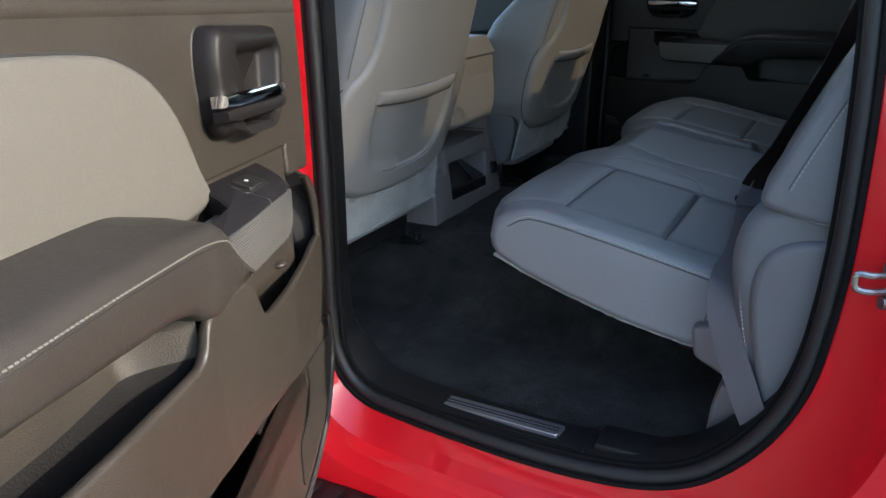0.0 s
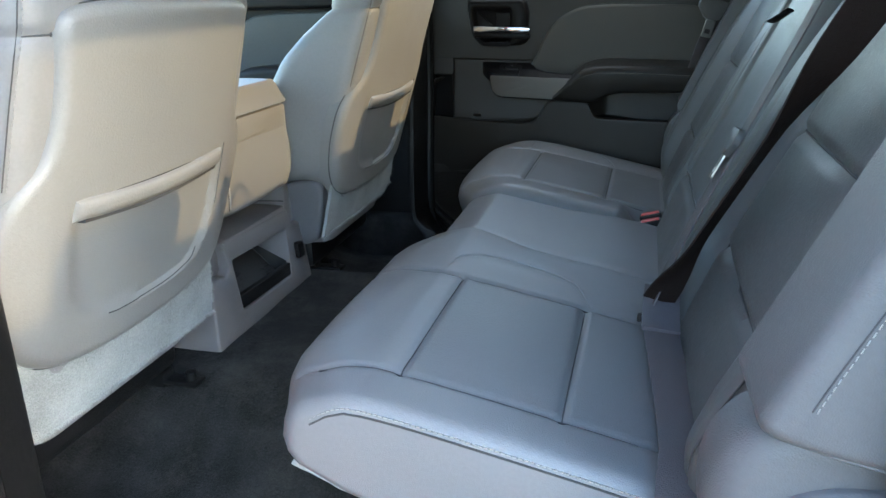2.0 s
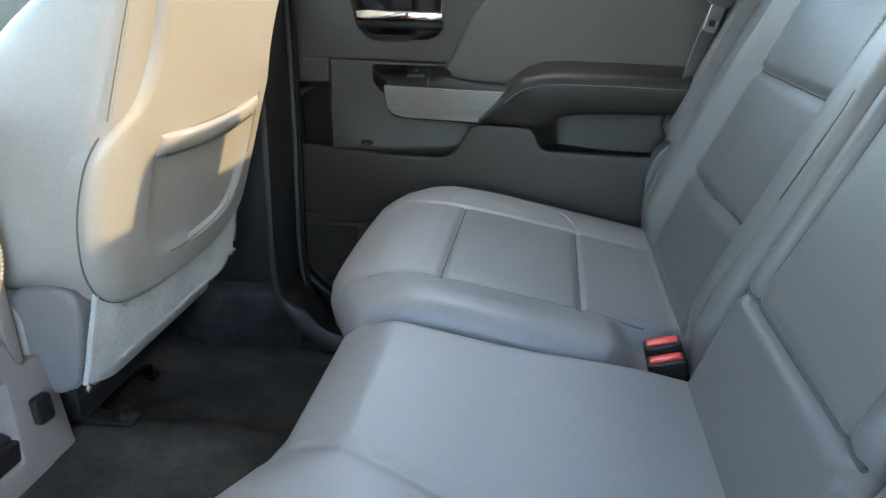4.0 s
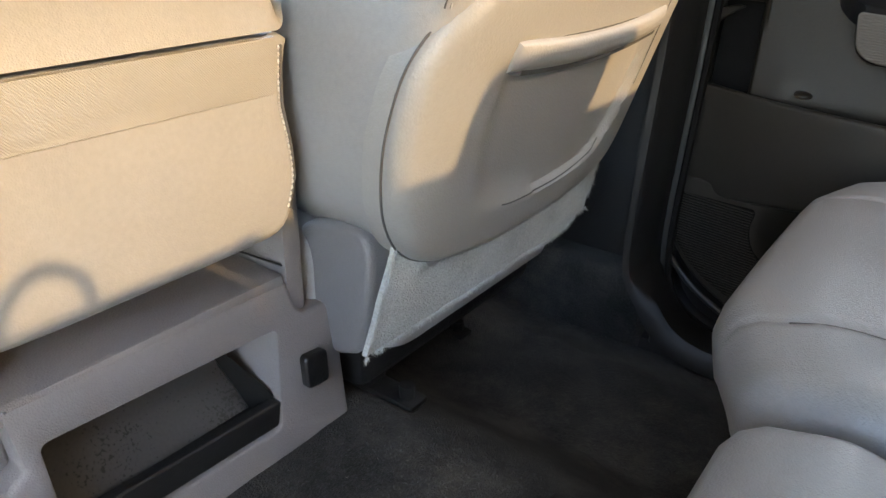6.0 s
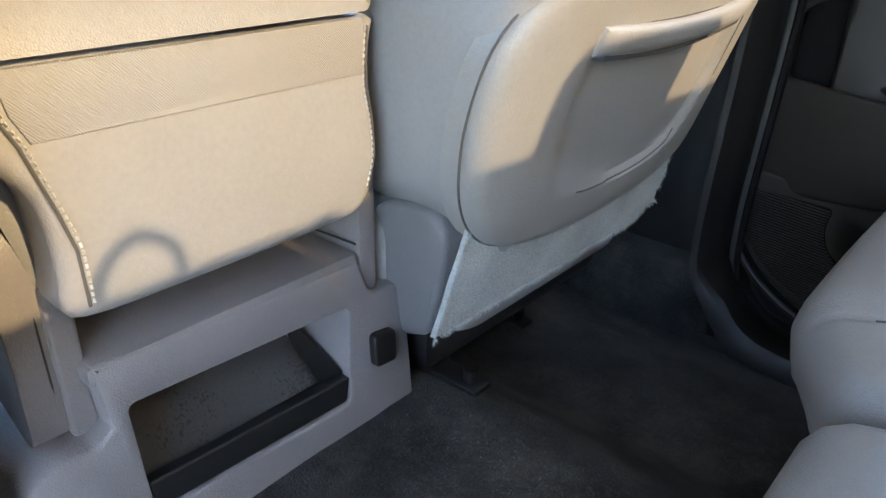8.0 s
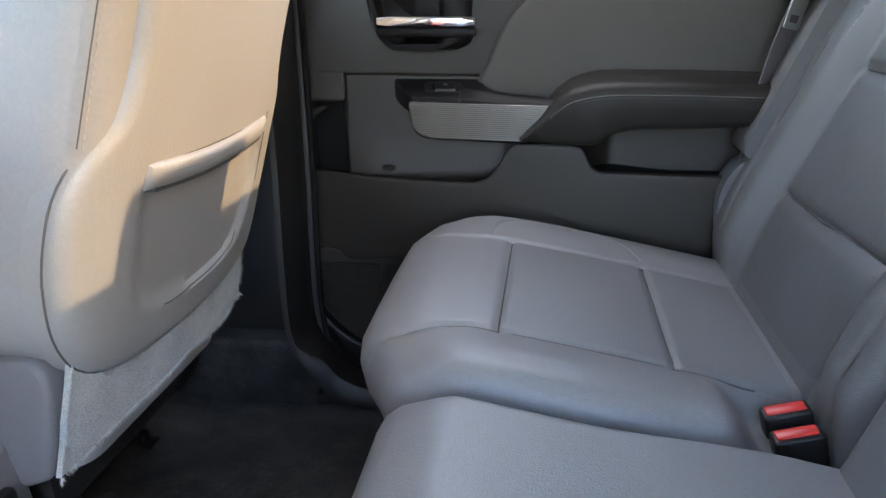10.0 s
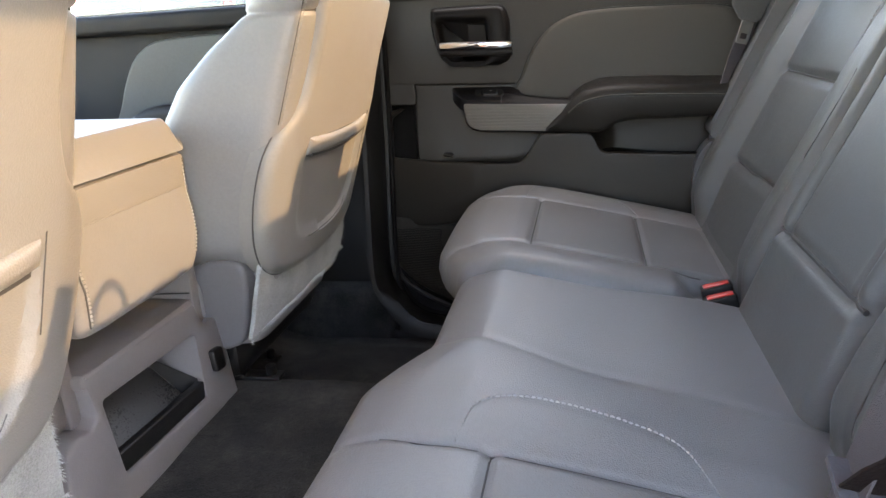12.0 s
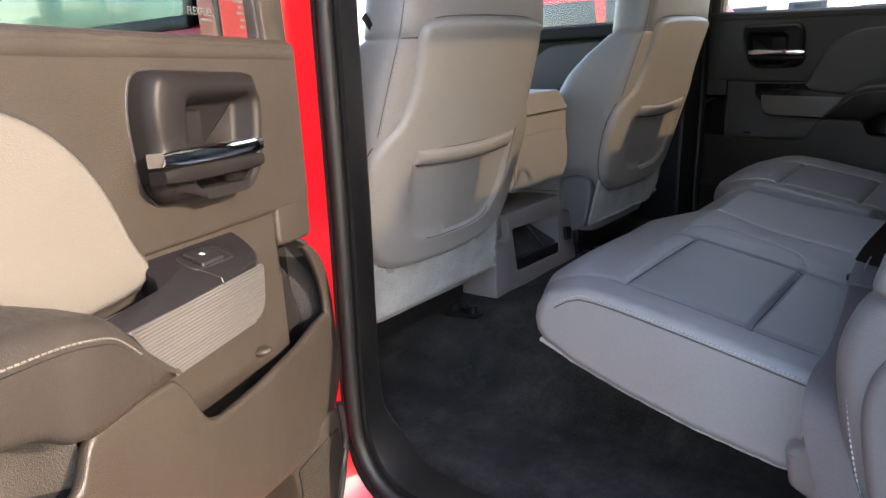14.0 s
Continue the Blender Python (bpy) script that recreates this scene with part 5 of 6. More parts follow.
for base, yc, s in ((cush_60, -0.478, 1), (cush_40, 0.468, 1)):
    loop = []
    for k in range(34):
        x = 0.4915 + 0.232 * k / 33
        loop.append(cush_top(x, yc + s * (loop_u(x) + 0.004), 0.0008))
    stitches(loop, (0, 0, 1), THREAD, base, 0.006, 0.0042, 0.0007)
    for x0 in (0.523, 0.715):
        k = 0.012 if x0 < 0.6 else 0.01
        P(tube([cush_top(x0 + k * u * s, yc + u, 0.0004) for u in np.linspace(-0.156, 0.156, 26)], 0.0010, 5), "seam", SEAM, base)
    for sd in (-1, 1):
        P(tube([cush_top(x, yc + sd * (0.157 + 0.012 * step01(0.48, 0.40, x)), 0.0) for x in np.linspace(0.42, 0.80, 30)], 0.0012, 5), "seam", SEAM, base)
# stitching and piping along the outboard edges, and the frayed lower edge of the near end
for base, y, s, far_end in ((cush_60, -0.7225, -1, False), (cush_40, 0.7525, 1, True)):
    ed = []
    for x in np.linspace(0.44, 0.825, 19):
        z = cush_top(x, y + s * -0.036)[2] - 0.012 * step01(0.475, 0.44, x)
        ed.append((x, y + s * (-0.004 if far_end else -0.0012), z - (0.018 if far_end else 0.011)))
    if not far_end:
        stitches(ed, (0, s, 0.6), THREAD_SUN, base, 0.0062, 0.0045, 0.0011)
    P(tube([(x, yy + s * 0.0006, z - 0.006) for x, yy, z in ed], 0.0014, 5), "piping", SEAM, base)
    if not far_end:
        P(tube(spline([(0.826, y - 0.0012, 0.862), (0.818, y - 0.0018, 0.84), (0.806, y - 0.0018, 0.80), (0.797, y - 0.001, 0.765)], 16, False), 0.0022, 6), "end_piping", LEATHER_REAR, base)
    hem = [(x, y + s * (-0.03 if far_end else -0.016) + 0.001 * noise.noise((x * 50, 0, 0)), along([(0.40, 0.856), (0.47, 0.826), (0.55, 0.798), (0.66, 0.766), (0.78, 0.742), (0.86, 0.742)], x) + 0.001 + 0.0015 * noise.noise((x * 70, 2, 0))) for x in np.linspace(0.405, 0.855, 40)]
    P(tube(hem, 0.004, 6), "hem", FELT, base, "frayed pale fabric hem")


# ---- rear backrests ----
def back_x(z):
    return along([(0.80, 0.845), (0.88, 0.850), (1.0, 0.895), (1.19, 0.985), (1.32, 1.045), (1.42, 1.092), (1.5, 1.12)], z)


def back_section(y, yc, s, z0=0.83, ztop=1.43):
    u = (y - yc) * s
    pts = []
    for z in np.linspace(z0, ztop, 90):
        x = back_x(z)
        inside = step01(0.175, 0.155, abs(u))
        x += 0.010 * dent(z - 1.022 - 0.02 * u, 0.006) * inside + 0.009 * dent(z - 1.190, 0.006) * inside
        x += 0.006 * dent(abs(u) - 0.160, 0.006)
        x -= 0.028 * step01(0.16, 0.215, abs(u)) * step01(0.86, 0.95, z) * step01(1.5, 1.2, z)
        x -= 0.006 * math.cos(min(1, abs(u) / 0.16) * math.pi / 2) * abs(math.sin(math.pi * (z - 1.022) / 0.168)) ** 0.6
        x += 0.004 * dent(abs(u) - 0.235 - 0.02 * math.sin((z - 0.9) * 6), 0.005) * step01(1.25, 1.2, z)
        pts.append((x, z))
    t = pts[-1]
    return pts + [(t[0] + 0.012, ztop + 0.02), (t[0] + 0.04, ztop + 0.03), (t[0] + 0.075, ztop + 0.015), (t[0] + 0.085, ztop - 0.03), (pts[0][0] + 0.14, z0)]


def backrest(y0, y1, yc, s, hy, label):
    base = empty("rear_bench", (0.95, (y0 + y1) / 2, 0.80), label=label, category="bench seat", group="rear bench backs")
    second_skin(P(sweep(lambda y: back_section(y, yc, s), spaced(y0, y1, 0.006, 0.035, 0.03), 0.035, 0.03), "back", LEATHER_SHADED, base, angle=70), INSERT_SHADED, lambda x, y, z: abs(y - yc) < 0.16 and 0.9 < z < 1.40 and x < back_x(z) + 0.02)
    for sd in (-1, 1):
        ln = [(back_x(z) - 0.024, yc + sd * 0.205, z) for z in np.linspace(0.97, 1.32, 14)]
        stitches(ln, (-1, 0, 0.4), THREAD, base, 0.0065, 0.0045, 0.0008)
    face = lambda y, z: min(back_section(y, yc, s)[:90], key=lambda p: abs(p[1] - z))
    for z0, k in ((1.022, 0.02), (1.190, 0.0)):
        P(tube([(face(yc + u, z0 + k * u * s)[0] - 0.0006, yc + u, z0 + k * u * s) for u in np.linspace(-0.156, 0.156, 24)], 0.0016, 5), "seam", SEAM, base)
    for sd in (-1, 1):
        P(tube([(face(yc + sd * 0.16, z)[0] - 0.0004, yc + sd * 0.16, z) for z in np.linspace(0.92, 1.40, 30)], 0.0012, 5), "seam", SEAM, base)
        P(tube([(face(yc + sd * (0.235 + 0.02 * math.sin((z - 0.9) * 6)), z)[0] - 0.0002, yc + sd * (0.235 + 0.02 * math.sin((z - 0.9) * 6)), z) for z in np.linspace(0.92, 1.22, 24)], 0.0012, 5), "seam", SEAM, base)
    head = rbox(1.165, hy, 1.485, 0.09, 0.275, 0.13, 0.03, 4)
    P(head, "headrest", LEATHER_SHADED, base)
    for sd in (-1, 1):
        P(tube([(1.150, hy + sd * 0.06, 1.40), (1.16, hy + sd * 0.06, 1.46)], 0.006, 8), "headrest_post", CHROME, base)
    return base


backrest(-0.745, -0.165, -0.478, 1, -0.478, "grey leather rear seat back with sewn panels behind belts")
backrest(0.178, 0.775, 0.468, -1, 0.425, "grey leather narrow rear seat back beside the closed door")


def mid_section(y):
    e = min(1.0, min(y + 0.163, 0.172 - y) / 0.05)
    pts = []
    for z in np.linspace(0.83, 1.415, 88):
        x = back_x(z) - 0.022 - 0.005 * step01(1.03, 1.0, z) + 0.009 * dent(z - 1.012, 0.006)
        x += 0.008 * dent(min(abs(y + 0.118), abs(y - 0.128)), 0.006) * step01(1.0, 1.03, z) - 0.008 * step01(0.1, 0.14, abs(y - 0.005)) * step01(1.0, 1.04, z)
        pts.append((x, z))
    t = pts[-1]
    return pts + [(t[0] + 0.015, 1.44), (t[0] + 0.05, 1.45), (t[0] + 0.09, 1.435), (0.99, 0.83)]


def mid_x(y):
    return min(mid_section(y)[:88], key=lambda p: abs(p[1] - 1.012))[0] - 0.0005


back_mid = empty("rear_bench", (0.95, 0.0, 0.80), label="grey leather centre seat back with fold-down armrest", category="bench seat", group="rear bench backs")
P(sweep(mid_section, spaced(-0.163, 0.172, 0.006, 0.025, 0.025), 0.025, 0.025), "back", LEATHER_SHADED, back_mid, angle=70)
P(tube([(mid_x(y), y, 1.012) for y in np.linspace(-0.150, 0.160, 20)], 0.0032, 6), "seam", SEAM, back_mid)
for yy in (-0.118, 0.128):
    P(tube([(mid_section(yy)[k][0] - 0.0003, yy, mid_section(yy)[k][1]) for k in range(30, 87, 3)], 0.0014, 5), "seam", SEAM, back_mid)
P(tube(spline([(back_x(1.30) - 0.035, 0.05, 1.315), (back_x(1.30) - 0.05, 0.02, 1.31), (back_x(1.30) - 0.05, -0.02, 1.315), (back_x(1.30) - 0.035, -0.05, 1.33)], 20, False), 0.008, 8, squash=0.4), "pull_strap", SATIN_DARK, back_mid, "dark leather pull strap")
P(tube(spline([(1.14, -0.066, 1.43), (1.12, -0.062, 1.475), (1.12, -0.032, 1.497), (1.12, -0.002, 1.475), (1.14, 0.002, 1.43)], 24, False), 0.0055, 8), "loop_handle", BLACK_PLASTIC, back_mid, "black loop handle on top")

# ---- outboard pads beside the seat backs ----
def side_pad(s, label):
    base = empty("side_bolster", (0.92, s * 0.80, 0.62), label=label, category="seat bolster", group="side bolsters")
    put = lambda u, v, h: (u + 0.10 * max(0, h - 0.80), s * h, v)
    wrap = spline([(0.950, 0.60), (0.912, 0.70), (0.880, 0.80), (0.856, 0.90), (0.850, 0.97), (0.866, 1.018), (0.90, 1.045), (0.96, 1.046), (1.03, 1.035), (1.05, 0.8), (1.03, 0.62), (0.99, 0.585)], 70)
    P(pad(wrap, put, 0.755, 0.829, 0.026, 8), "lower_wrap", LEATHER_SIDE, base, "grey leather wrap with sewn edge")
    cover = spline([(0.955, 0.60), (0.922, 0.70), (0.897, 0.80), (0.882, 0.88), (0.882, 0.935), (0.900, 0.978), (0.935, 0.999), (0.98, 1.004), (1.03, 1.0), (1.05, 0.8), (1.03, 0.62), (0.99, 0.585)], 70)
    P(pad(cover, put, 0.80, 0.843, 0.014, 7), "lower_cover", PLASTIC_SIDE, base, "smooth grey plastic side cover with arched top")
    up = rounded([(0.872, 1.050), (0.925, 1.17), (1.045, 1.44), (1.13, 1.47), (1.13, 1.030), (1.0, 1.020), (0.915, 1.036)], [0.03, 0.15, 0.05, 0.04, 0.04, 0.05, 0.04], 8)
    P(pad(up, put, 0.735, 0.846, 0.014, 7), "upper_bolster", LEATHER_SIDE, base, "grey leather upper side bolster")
    line = [put(u, v, 0.8462) for u, v in ((0.914, 1.075), (0.926, 1.105), (0.952, 1.165), (1.0, 1.272), (1.045, 1.375), (1.06, 1.41))]
    stitches(line, (-0.2, s, 0.1), THREAD_SUN, base, 0.0068, 0.0048, 0.0009)
    P(tube([(x - 0.003, y, z + 0.0012) for x, y, z in spline(line, 24, False)], 0.0008, 5), "seam", SEAM, base)
    edge = [put(u, v, h) for u, v, h in ((0.884, 1.062, 0.826), (0.897, 1.050, 0.836), (0.93, 1.038, 0.840), (1.0, 1.026, 0.841), (1.10, 1.034, 0.841))]
    P(tube(spline(edge, 24, False), 0.0022, 6), "piping", LEATHER_SIDE, base)
    front = [put(u, v, 0.8235) for u, v in ((0.898, 0.77), (0.880, 0.83), (0.867, 0.90), (0.863, 0.965), (0.876, 1.008), (0.898, 1.030))]
    stitches(front, (-0.6, s, 0.1), THREAD_SUN, base, 0.0068, 0.0048, 0.0009)
    return base


side_pad(-1, "grey vinyl and leather side bolster beside the open doorway")
side_pad(1, "grey vinyl and leather side bolster beside the closed door")

# cushion bracket covers at the near end
brk = empty("seat_bracket", (0.83, -0.745, 0.575), label="grey plastic seat frame cover at the cushion end", category="seat bracket")
P(pad(rounded([(0.792, 0.795), (0.835, 0.812), (0.875, 0.80), (0.875, 0.718), (0.852, 0.716), (0.800, 0.742)], [0.008, 0.01, 0.01, 0.01, 0.01, 0.01], 4), lambda u, v, h: (u, -h, v), 0.690, 0.752, 0.010, 4), "upper_cover", PLASTIC_GREY, brk)
P(pad(rounded([(0.850, 0.702), (0.90, 0.70), (0.905, 0.58), (0.832, 0.578), (0.838, 0.66)], 0.008, 4), lambda u, v, h: (u, -h, v), 0.690, 0.758, 0.008, 4), "lower_cover", PLASTIC_GREY, brk)
frame_ = rbox(0.80, 0.02, 0.71, 0.10, 1.30, 0.04, 0.01)
for y in (-0.45, -0.1, 0.15, 0.55):
    rbox(0.80, y, 0.63, 0.05, 0.05, 0.18, 0.006, 2, frame_)
tagged(finish(frame_, "bench_support", BLACK_PLASTIC), "black steel frame under the rear bench", "bench support")

# ---- belts ----
def buckle(x, y, z, turn, label, top=BUCKLE_RED):
    b = empty("belt_buckle", (x, y, z - 0.06), label=label, category="seat belt", group="belt buckles")
    m = Matrix.Rotation(turn, 4, "Y")
    box = P(rbox(x, y, z - 0.035, 0.048, 0.024, 0.085, 0.004, 3, None, m), "housing", BLACK_PLASTIC if top else PLASTIC_GREY, b, "charcoal plastic buckle housing")
    q = m @ Vector((0, 0, 0.0405))
    P(rbox(x + q.x, y + q.y, z - 0.035 + q.z, 0.040, 0.016, 0.009, 0.003, 2, None, m), "button", BUCKLE_RED, box, "red release button")
    return b


buckle(0.826, 0.262, 0.884, -0.25, "red-topped seat belt buckle standing between the cushions")
buckle(0.826, 0.224, 0.880, -0.25, "red-topped seat belt buckle standing between the cushions")
buckle(0.845, -0.372, 0.885, -0.5, "red-topped buckle holding the fastened near belt")


def tongue(p, way, across, label_parent, k=1.0):
    t, w = Vector(way).normalized(), Vector(across)
    w = (w - t * w.dot(t)).normalized()
    n = t.cross(w)
    put = lambda u, v, h: tuple(Vector(p) + w * u * k + t * v * k + n * h)
    grip = P(pad(rounded([(-0.034, -0.006), (0.034, -0.006), (0.038, 0.012), (0.014, 0.036), (-0.014, 0.036), (-0.038, 0.012)], 0.008, 4), put, -0.005, 0.005, 0.003, 2), "grip", LEATHER_SHADED, label_parent, "grey plastic tongue grip")
    P(frame_ring(rounded([(-0.011, 0.03), (0.011, 0.03), (0.011, 0.072), (-0.011, 0.072)], 0.004, 4), rounded([(-0.006, 0.055), (0.006, 0.055), (0.006, 0.064), (-0.006, 0.064)], 0.001, 4), put, -0.0012, 0.0012, 0.0005), "blade", STEEL, grip, "polished steel tongue blade")


near_belt = empty("seat_belt", (1.07, -0.60, 1.0), label="shade-darkened webbing shoulder belt fastened across the near seat back", category="seat belt", group="seat belts")
fold = Vector((0.822, -0.345, 0.942))
top = Vector((1.072, -0.548, 1.50))
pts = [top.lerp(fold, t) + Vector((-0.006 * math.sin(math.pi * t), -0.006 * math.sin(math.pi * t), 0)) for t in np.linspace(0, 1, 24)]
acr = [Vector((0.90, 0.06, -0.41)).lerp(Vector((0.52, 0.84, 0.06)), step01(0.26, 0.56, t)).lerp(Vector((0.75, 0.25, -0.45)), step01(0.80, 1.0, t)) for t in np.linspace(0, 1, 24)]
P(webbing(pts, acr, 0.047), "webbing", WEBBING_SHADED, near_belt, "shoulder webbing with backlit shade in its colour")
lap = spline([(0.826, -0.372, 0.927), (0.828, -0.42, 0.917), (0.836, -0.52, 0.911), (0.844, -0.66, 0.908), (0.840, -0.735, 0.905), (0.840, -0.780, 0.893), (0.844, -0.802, 0.862), (0.864, -0.822, 0.808), (0.896, -0.848, 0.745), (0.924, -0.852, 0.685), (0.948, -0.852, 0.63)], 48, False)
lac = [Vector((1, 0.0, -0.1)).lerp(Vector((0.93, -0.2, 0.3)), step01(26, 34, k)) for k in range(48)]
P(webbing(lap, lac, 0.048, 6), "lap_webbing", WEBBING, near_belt, "grey lap webbing over the cushion edge")
P(webbing([(0.828, -0.312, 0.946), (0.826, -0.345, 0.9365), (0.8255, -0.378, 0.9285), (0.826, -0.408, 0.922)], (1, 0.15, -0.1), 0.052, 3, 0.003), "sewn_fold", WEBBING_PALE, near_belt, "pale sewn fold of the webbing")
P(rbox(0.797, -0.372, 0.924, 0.008, 0.012, 0.012, 0.003, 3), "stop_button", BLACK_PLASTIC, near_belt)
P(pad(rounded([(0.905, 0.60), (0.96, 0.60), (0.955, 0.655), (0.915, 0.66)], 0.01), lambda u, v, h: (u, -h, v), 0.775, 0.80, 0.005), "anchor", BLACK_PLASTIC, near_belt)

mid_belt = empty("seat_belt", (1.07, -0.13, 1.0), label="grey centre seat belt with hanging steel tongue", category="seat belt", group="seat belts")
sx = lambda z: back_x(z) - 0.052
line = [(sx(z) - 0.004, y, z) for z, y in ((1.50, -0.205), (1.354, -0.240), (1.255, -0.262), (1.165, -0.276), (1.08, -0.295), (1.0, -0.322), (0.93, -0.335), (0.90, -0.34))]
P(webbing(spline(line, 30, False), (0.1, -1, 0.25), 0.047), "webbing", WEBBING, mid_belt)
tongue((sx(1.175) - 0.011, -0.273, 1.175), (-0.45, -0.10, -0.9), (0, -1, 0.1), mid_belt)

far_belt = empty("seat_belt", (0.98, 0.80, 1.0), label="brown-grey far seat belt with steel tongue by the door", category="seat belt", group="seat belts")
line = [(1.02, 0.80, 1.52), (0.985, 0.80, 1.36), (0.955, 0.80, 1.27), (0.93, 0.80, 1.19), (0.905, 0.79, 1.08), (0.895, 0.785, 0.98), (0.89, 0.785, 0.92)]
P(webbing(spline(line, 24, False), (0.8, 0.55, -0.2), 0.046), "webbing", WEBBING, far_belt)
tongue((0.960, 0.782, 1.322), (-0.25, 0, -1), (0.95, 0.3, 0), far_belt, 1.25)

# ---- front passenger door, seen between the seats ----
fd = empty("door_3", (-0.5, 0.86, 0.5), label="closed front passenger door with blue-grey insert and dark armrest", category="car door", kind="structure")
F = lambda u, v, h: (u, 0.86 - h, v)
P(pad(rounded([(-1.02, 0.54), (-0.10, 0.54), (-0.10, 1.36), (-1.02, 1.36)], 0.03), F, -0.02, 0.0, 0.01), "trim_panel", DARK_TRIM, fd)
P(pad(rounded([(-1.02, 1.335), (-0.09, 1.335), (-0.09, 1.385), (-1.02, 1.385)], 0.015), F, -0.03, 0.03, 0.014, 5), "window_ledge", DARK_TRIM, fd)
P(pad(spline([(-0.578, 1.110), (-0.560, 1.165), (-0.538, 1.218), (-0.506, 1.272), (-0.465, 1.304), (-0.415, 1.319), (-0.25, 1.325), (-0.15, 1.315), (-0.13, 1.25), (-0.15, 1.10), (-0.35, 1.09), (-0.5, 1.09)], 80), F, -0.01, 0.012, 0.008, 5, 4, 0.003), "insert", INSERT_SHADED, fd, "blue-grey leather insert")
P(pad(spline([(-0.535, 1.06), (-0.525, 1.115), (-0.49, 1.145), (-0.43, 1.162), (-0.30, 1.165), (-0.17, 1.155), (-0.15, 1.08), (-0.3, 1.03), (-0.48, 1.03)], 60), F, -0.01, 0.075, 0.025, 6, 4), "armrest", LEATHER_BROWN, fd, "dark leather armrest")
P(pad(rounded([(-0.78, 1.075), (-0.545, 1.075), (-0.52, 1.115), (-0.78, 1.115)], 0.008), F, 0.0, 0.05, 0.004), "silver_strip", SILVER, fd)
P(pad(rounded([(-0.90, 0.62), (-0.16, 0.62), (-0.16, 0.86), (-0.90, 0.92)], 0.03), F, -0.01, 0.045, 0.015, 4), "door_pocket", DARK_TRIM, fd)
for k, side in enumerate((-1, 1)):
    w = empty("window_%d" % (1 + k), (-0.5, side * 0.93, 1.38), label="closed front side window in a black frame", category="window", kind="structure")
    Wd = lambda u, v, h: (u, side * (0.93 + h), v)
    hole = rounded([(-0.95, 1.39), (-0.09, 1.39), (-0.12, 1.80), (-0.55, 1.80)], 0.03, 5)
    P(frame_ring(rounded([(-1.02, 1.37), (-0.06, 1.37), (-0.09, 1.84), (-0.57, 1.84)], 0.03, 5), hole, Wd, -0.02, 0.03, 0.006), "window_frame", BLACK_PLASTIC, w)
    P(pad(hole, Wd, -0.002, 0.002, 0.0005, 1), "pane", TINTED if side < 0 else GLASS, w)
    P(rbox(-0.53, side * 0.972, 1.385, 0.96, 0.02, 0.022, 0.006, 2), "belt_moulding", RUBBER, w, "black rubber belt moulding")
shield = bmesh.new()
q = [shield.verts.new(p) for p in ((-1.12, -0.86, 1.22), (-1.12, 0.86, 1.22), (-0.62, 0.72, 1.86), (-0.62, -0.72, 1.86))]
shield.faces.new(q)
tagged(finish(shield, "window_3", WINDSCREEN), "clear sloping windscreen", "window", kind="structure")

# side mirror on the near front door, decals on the open door's window
mirror = empty("side_mirror", (-0.78, -1.02, 1.38), label="pale sunlit door mirror on a black arm", category="door mirror")
P(rbox(-0.80, -1.13, 1.47, 0.10, 0.22, 0.17, 0.04, 4), "housing", LEATHER_SHELL, mirror)
P(rbox(-0.745, -1.13, 1.47, 0.006, 0.19, 0.14, 0.002, 2), "mirror_glass", CHROME, mirror)
P(rbox(-0.80, -1.01, 1.42, 0.05, 0.06, 0.05, 0.012, 2), "arm", BLACK_PLASTIC, mirror)
GLASS_AT = lambda x, z, lift=0.0: near_door(x, -0.0825 + lift, z)
decal = empty("window_decal", GLASS_AT(0.27, 1.41), label="pale fuel lettering on the open door's window glass", category="decal")
text = bpy.data.curves.new("lettering", "FONT")
text.body, text.size, text.extrude = "FLEXFUEL", 0.0125, 0.0003
tob = new("lettering_source", text)
bpy.context.view_layer.update()
tm = bpy.data.meshes.new_from_object(tob.evaluated_get(bpy.context.evaluated_depsgraph_get()))
bpy.data.objects.remove(tob)
wide = max(v.co.x for v in tm.vertices)
for v in tm.vertices:
    v.co = GLASS_AT(0.297 - 0.046 * v.co.x / wide, 1.407 + v.co.y, v.co.z)
tm.materials.append(PRINT)
under(new("lettering", tm), decal)
P(pad([(0.255, 1.4015), (0.275, 1.4015), (0.275, 1.4035), (0.255, 1.4035)], lambda u, v, h: GLASS_AT(u, v, h), 0.0, 0.0004, 0.0001, 1), "small_print", PRINT, decal)
label_red = empty("sticker", GLASS_AT(0.205, 1.40), label="red sticker with rows of unreadable white print", category="sticker")
P(pad(rounded([(0.186, 1.384), (0.236, 1.384), (0.236, 1.49), (0.186, 1.49)], 0.003, 3), lambda u, v, h: GLASS_AT(u, v, h), -0.0005, 0.0005, 0.0002, 1), "sheet", STICKER_RED, label_red)
for w, z in ((0.022, 1.470), (0.016, 1.458), (0.020, 1.446), (0.014, 1.436), (0.022, 1.426), (0.012, 1.419), (0.016, 1.412), (0.010, 1.404), (0.012, 1.396)):
    P(pad([(0.188, z), (0.188 + w, z), (0.188 + w, z + 0.003), (0.188, z + 0.003)], lambda u, v, h: GLASS_AT(u, v, h), 0.0006, 0.001, 0.0001, 1), "print_bar", PRINT, label_red)


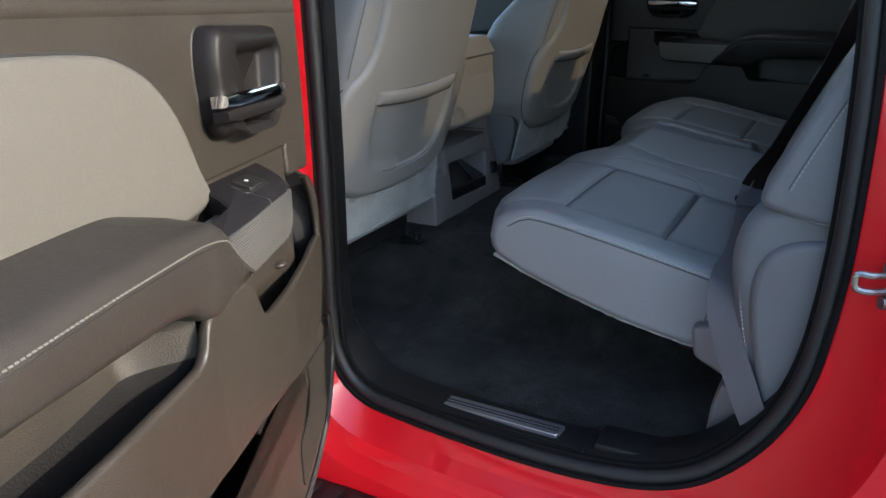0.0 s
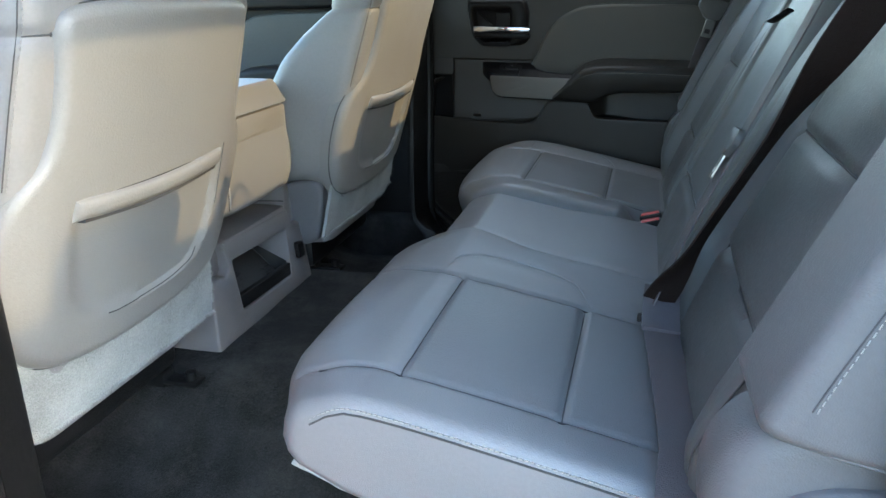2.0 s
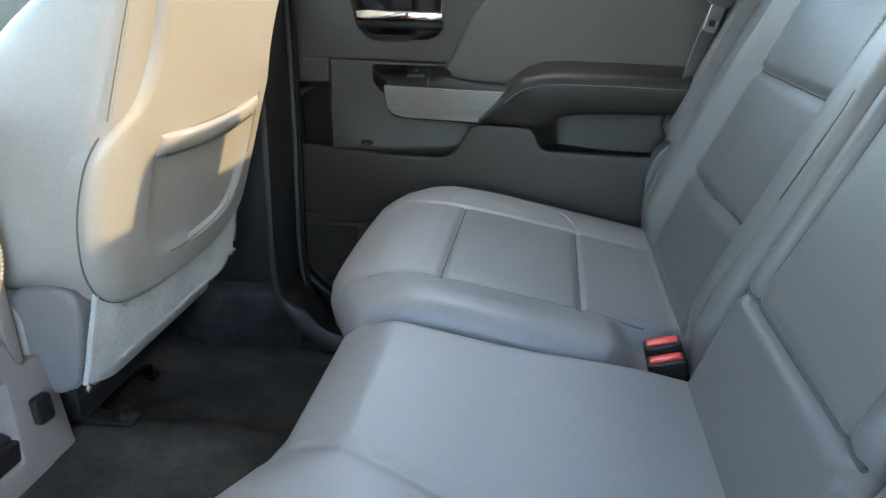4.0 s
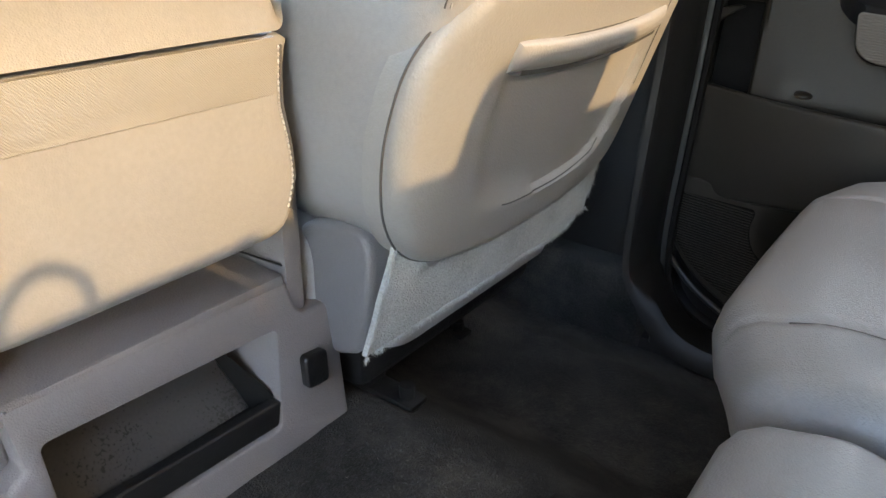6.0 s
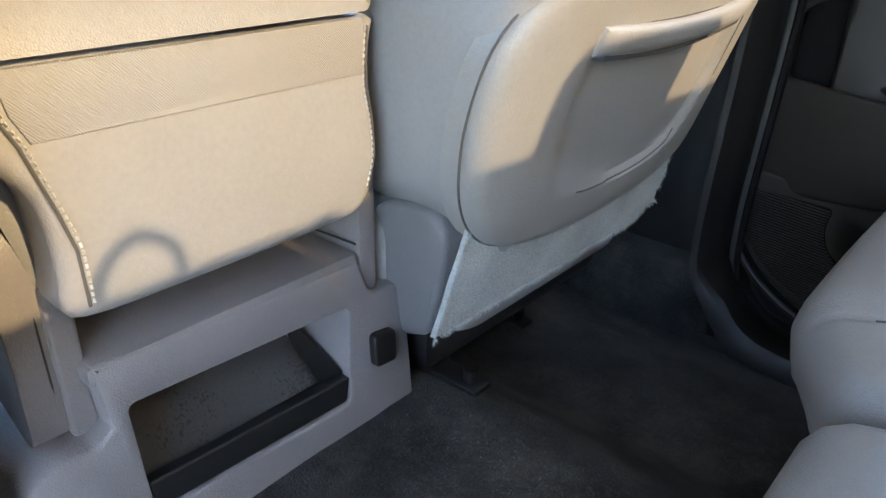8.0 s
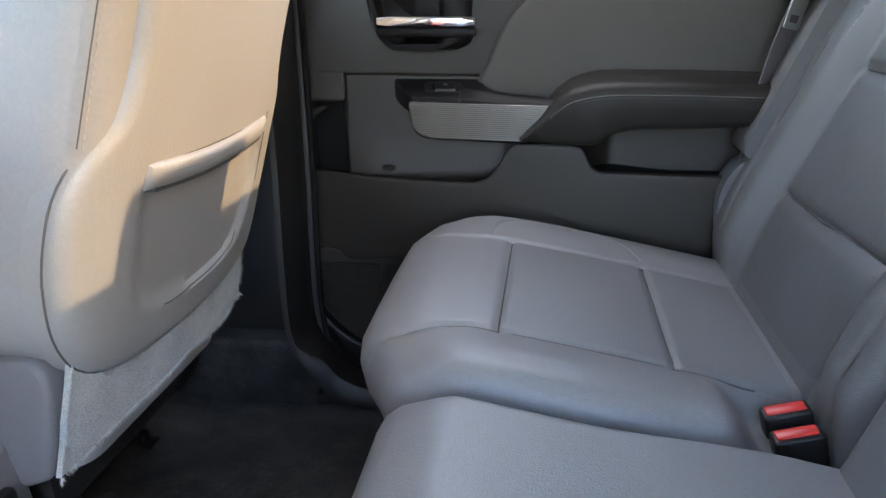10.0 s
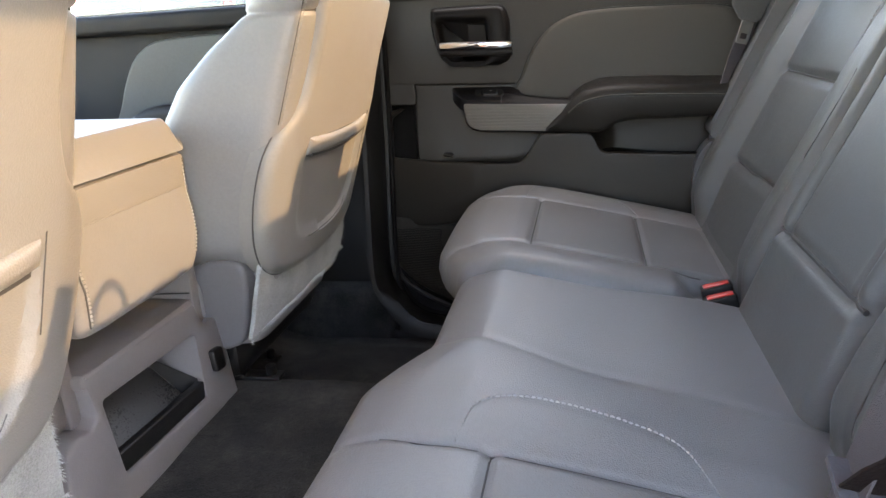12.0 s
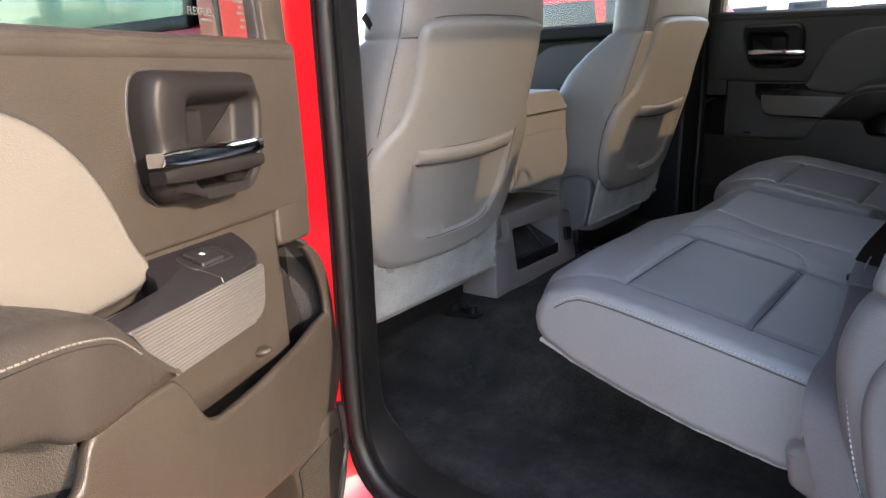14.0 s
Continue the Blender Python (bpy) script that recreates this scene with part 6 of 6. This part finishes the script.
# ---- vehicles across the lot ----
def vehicle(x, y, turn, paint, size, label, kind):
    """A parked vehicle; its front points along its own -x. size: length, width, height."""
    L, W, H = size
    z0 = ground_z(x, y)
    car = empty("parked_vehicle", (x, y, z0), label=label, category=kind, group="vehicles across the lot")
    M = Matrix.Translation((x, y, z0)) @ Matrix.Rotation(turn, 4, "Z")
    def Q(u, v, h):
        return tuple(M @ Vector((u, v, h)))
    belt = H * 0.58
    side = rounded([(-L / 2, 0.42), (L / 2, 0.45), (L / 2, belt - 0.04), (L * 0.08, belt), (-L * 0.22, belt - 0.02), (-L / 2, belt - 0.18)], [0.12, 0.1, 0.06, 0.05, 0.12, 0.16], 5)
    P(pad(side, lambda u, v, h: Q(u, h, v), -W / 2, W / 2, 0.06, 4), "body", paint, car)
    pick = kind == "pickup truck"
    back_u = L * 0.06 if pick else L * 0.47
    cab = rounded([(-L * 0.20, belt - 0.04), (-L * 0.07, H), (back_u - 0.12, H), (back_u, belt - 0.04)], [0.02, 0.12, 0.12, 0.02], 5)
    P(pad(cab, lambda u, v, h: Q(u, h, v), -W * 0.43, W * 0.43, 0.05, 4), "cabin", paint, car)
    n = 2 if pick else 3
    for sgn in (-1, 1):
        for k in range(n):
            a = -L * 0.10 + (back_u - 0.1 + L * 0.10) * k / n + 0.03
            b = -L * 0.10 + (back_u - 0.1 + L * 0.10) * (k + 1) / n - 0.05
            win = rounded([(a - (0.12 if k == 0 else 0), belt + 0.02), (b, belt + 0.02), (b - (0.06 if k == n - 1 else 0), H - 0.12), (a + 0.06, H - 0.12)], 0.04, 3)
            P(pad(win, lambda u, v, h: Q(u, sgn * h, v), W * 0.40, W * 0.436, 0.01, 2), "window", DARK_PANE, car)
    rear_win = rounded([(-W * 0.34, belt + 0.05), (W * 0.34, belt + 0.05), (W * 0.30, H - 0.1), (-W * 0.30, H - 0.1)], 0.05, 3)
    P(pad(rear_win, lambda u, v, h: Q(back_u + h - 0.10 * (v - belt) / (H - belt), u, v), -0.05, 0.012, 0.006, 2), "rear_window", DARK_PANE, car)
    for sgn in (-1, 1):
        P(pad(rounded([(sgn * W * 0.49, belt - 0.42), (sgn * W * 0.41, belt - 0.42), (sgn * W * 0.41, belt - 0.10), (sgn * W * 0.49, belt - 0.10)], 0.02, 3), lambda u, v, h: Q(L / 2 + h, u, v), -0.05, 0.012, 0.008, 2), "tail_light", BUCKLE_RED, car, "red tail light")
    P(pad(rounded([(-W * 0.47, 0.42), (W * 0.47, 0.42), (W * 0.47, 0.60), (-W * 0.47, 0.60)], 0.04, 3), lambda u, v, h: Q(L / 2 + h, u, v), -0.05, 0.08, 0.03, 3), "bumper", STEEL if pick else BLACK_PLASTIC, car)
    for u in (-L * 0.31, L * 0.30):
        for sgn in (-1, 1):
            rim = [(0.36 * math.cos(q) + u, 0.37 + 0.36 * math.sin(q)) for q in np.linspace(0, 2 * math.pi, 24, endpoint=False)]
            wheel = P(pad(rim, lambda a, b, h: Q(a, sgn * h, b), W * 0.36, W * 0.5, 0.03, 3), "tyre", RUBBER, car)
            hub = [(0.22 * math.cos(q) + u, 0.37 + 0.22 * math.sin(q)) for q in np.linspace(0, 2 * math.pi, 18, endpoint=False)]
            P(pad(hub, lambda a, b, h: Q(a, sgn * h, b), W * 0.48, W * 0.505, 0.01, 2), "rim", ALUMINIUM, car)
    if kind == "off-roader":
        tyre = [(0.34 * math.cos(q), belt - 0.12 + 0.34 * math.sin(q)) for q in np.linspace(0, 2 * math.pi, 24, endpoint=False)]
        P(pad(tyre, lambda u, v, h: Q(L / 2 + h, u, v), 0.0, 0.22, 0.05, 3, 3), "spare_wheel", TAN, car, "tan spare wheel cover")
    return car


DARK_PANE = material("dark_window_glass", (0.03, 0.035, 0.04), 0.08, vary=0.05)
TAN = material("tan_cover", (0.36, 0.27, 0.17), 0.7, vary=0.05)
PAINT_DARK = material("dark_grey_paint", (0.05, 0.055, 0.06), 0.3, vary=0.03, coat=1.0)
PAINT_SILVER = material("silver_paint", (0.5, 0.52, 0.54), 0.3, metallic=0.5, vary=0.03, coat=1.0)
PAINT_CREAM = material("cream_paint", (0.74, 0.74, 0.58), 0.35, vary=0.02, coat=0.6)
PAINT_WHITE = material("white_paint", (0.75, 0.75, 0.74), 0.35, vary=0.02, coat=1.0)
vehicle(-2.6, 7.6, radians(180), RED, (5.2, 1.95, 1.95), "bright red sport utility vehicle parked beside the truck", "off-roader")
vehicle(-12.6, 38.0, radians(-84), PAINT_SILVER, (5.6, 2.0, 1.9), "silver pickup parked across the lot", "pickup truck")
vehicle(-10.0, 38.6, radians(-86), PAINT_DARK, (5.6, 2.0, 1.85), "dark pickup with red tail lights across the lot", "pickup truck")
vehicle(-6.9, 38.2, radians(-88), PAINT_DARK, (4.4, 1.9, 1.85), "dark off-roader with a tan spare wheel cover", "off-roader")
vehicle(-4.1, 38.8, radians(-92), PAINT_WHITE, (4.8, 1.9, 1.6), "white sport utility vehicle parked across the lot", "off-roader")
# Unseen van, sized and placed so its cream front reflects in the side window.
vehicle(-6.9, -2.5, radians(180), PAINT_CREAM, (5.6, 2.1, 3.1), "tall cream van parked ahead of the truck", "van")
vehicle(-1.2, 38.4, radians(-92), PAINT_SILVER, (4.8, 1.9, 1.6), "silver sport utility vehicle parked across the lot", "off-roader")
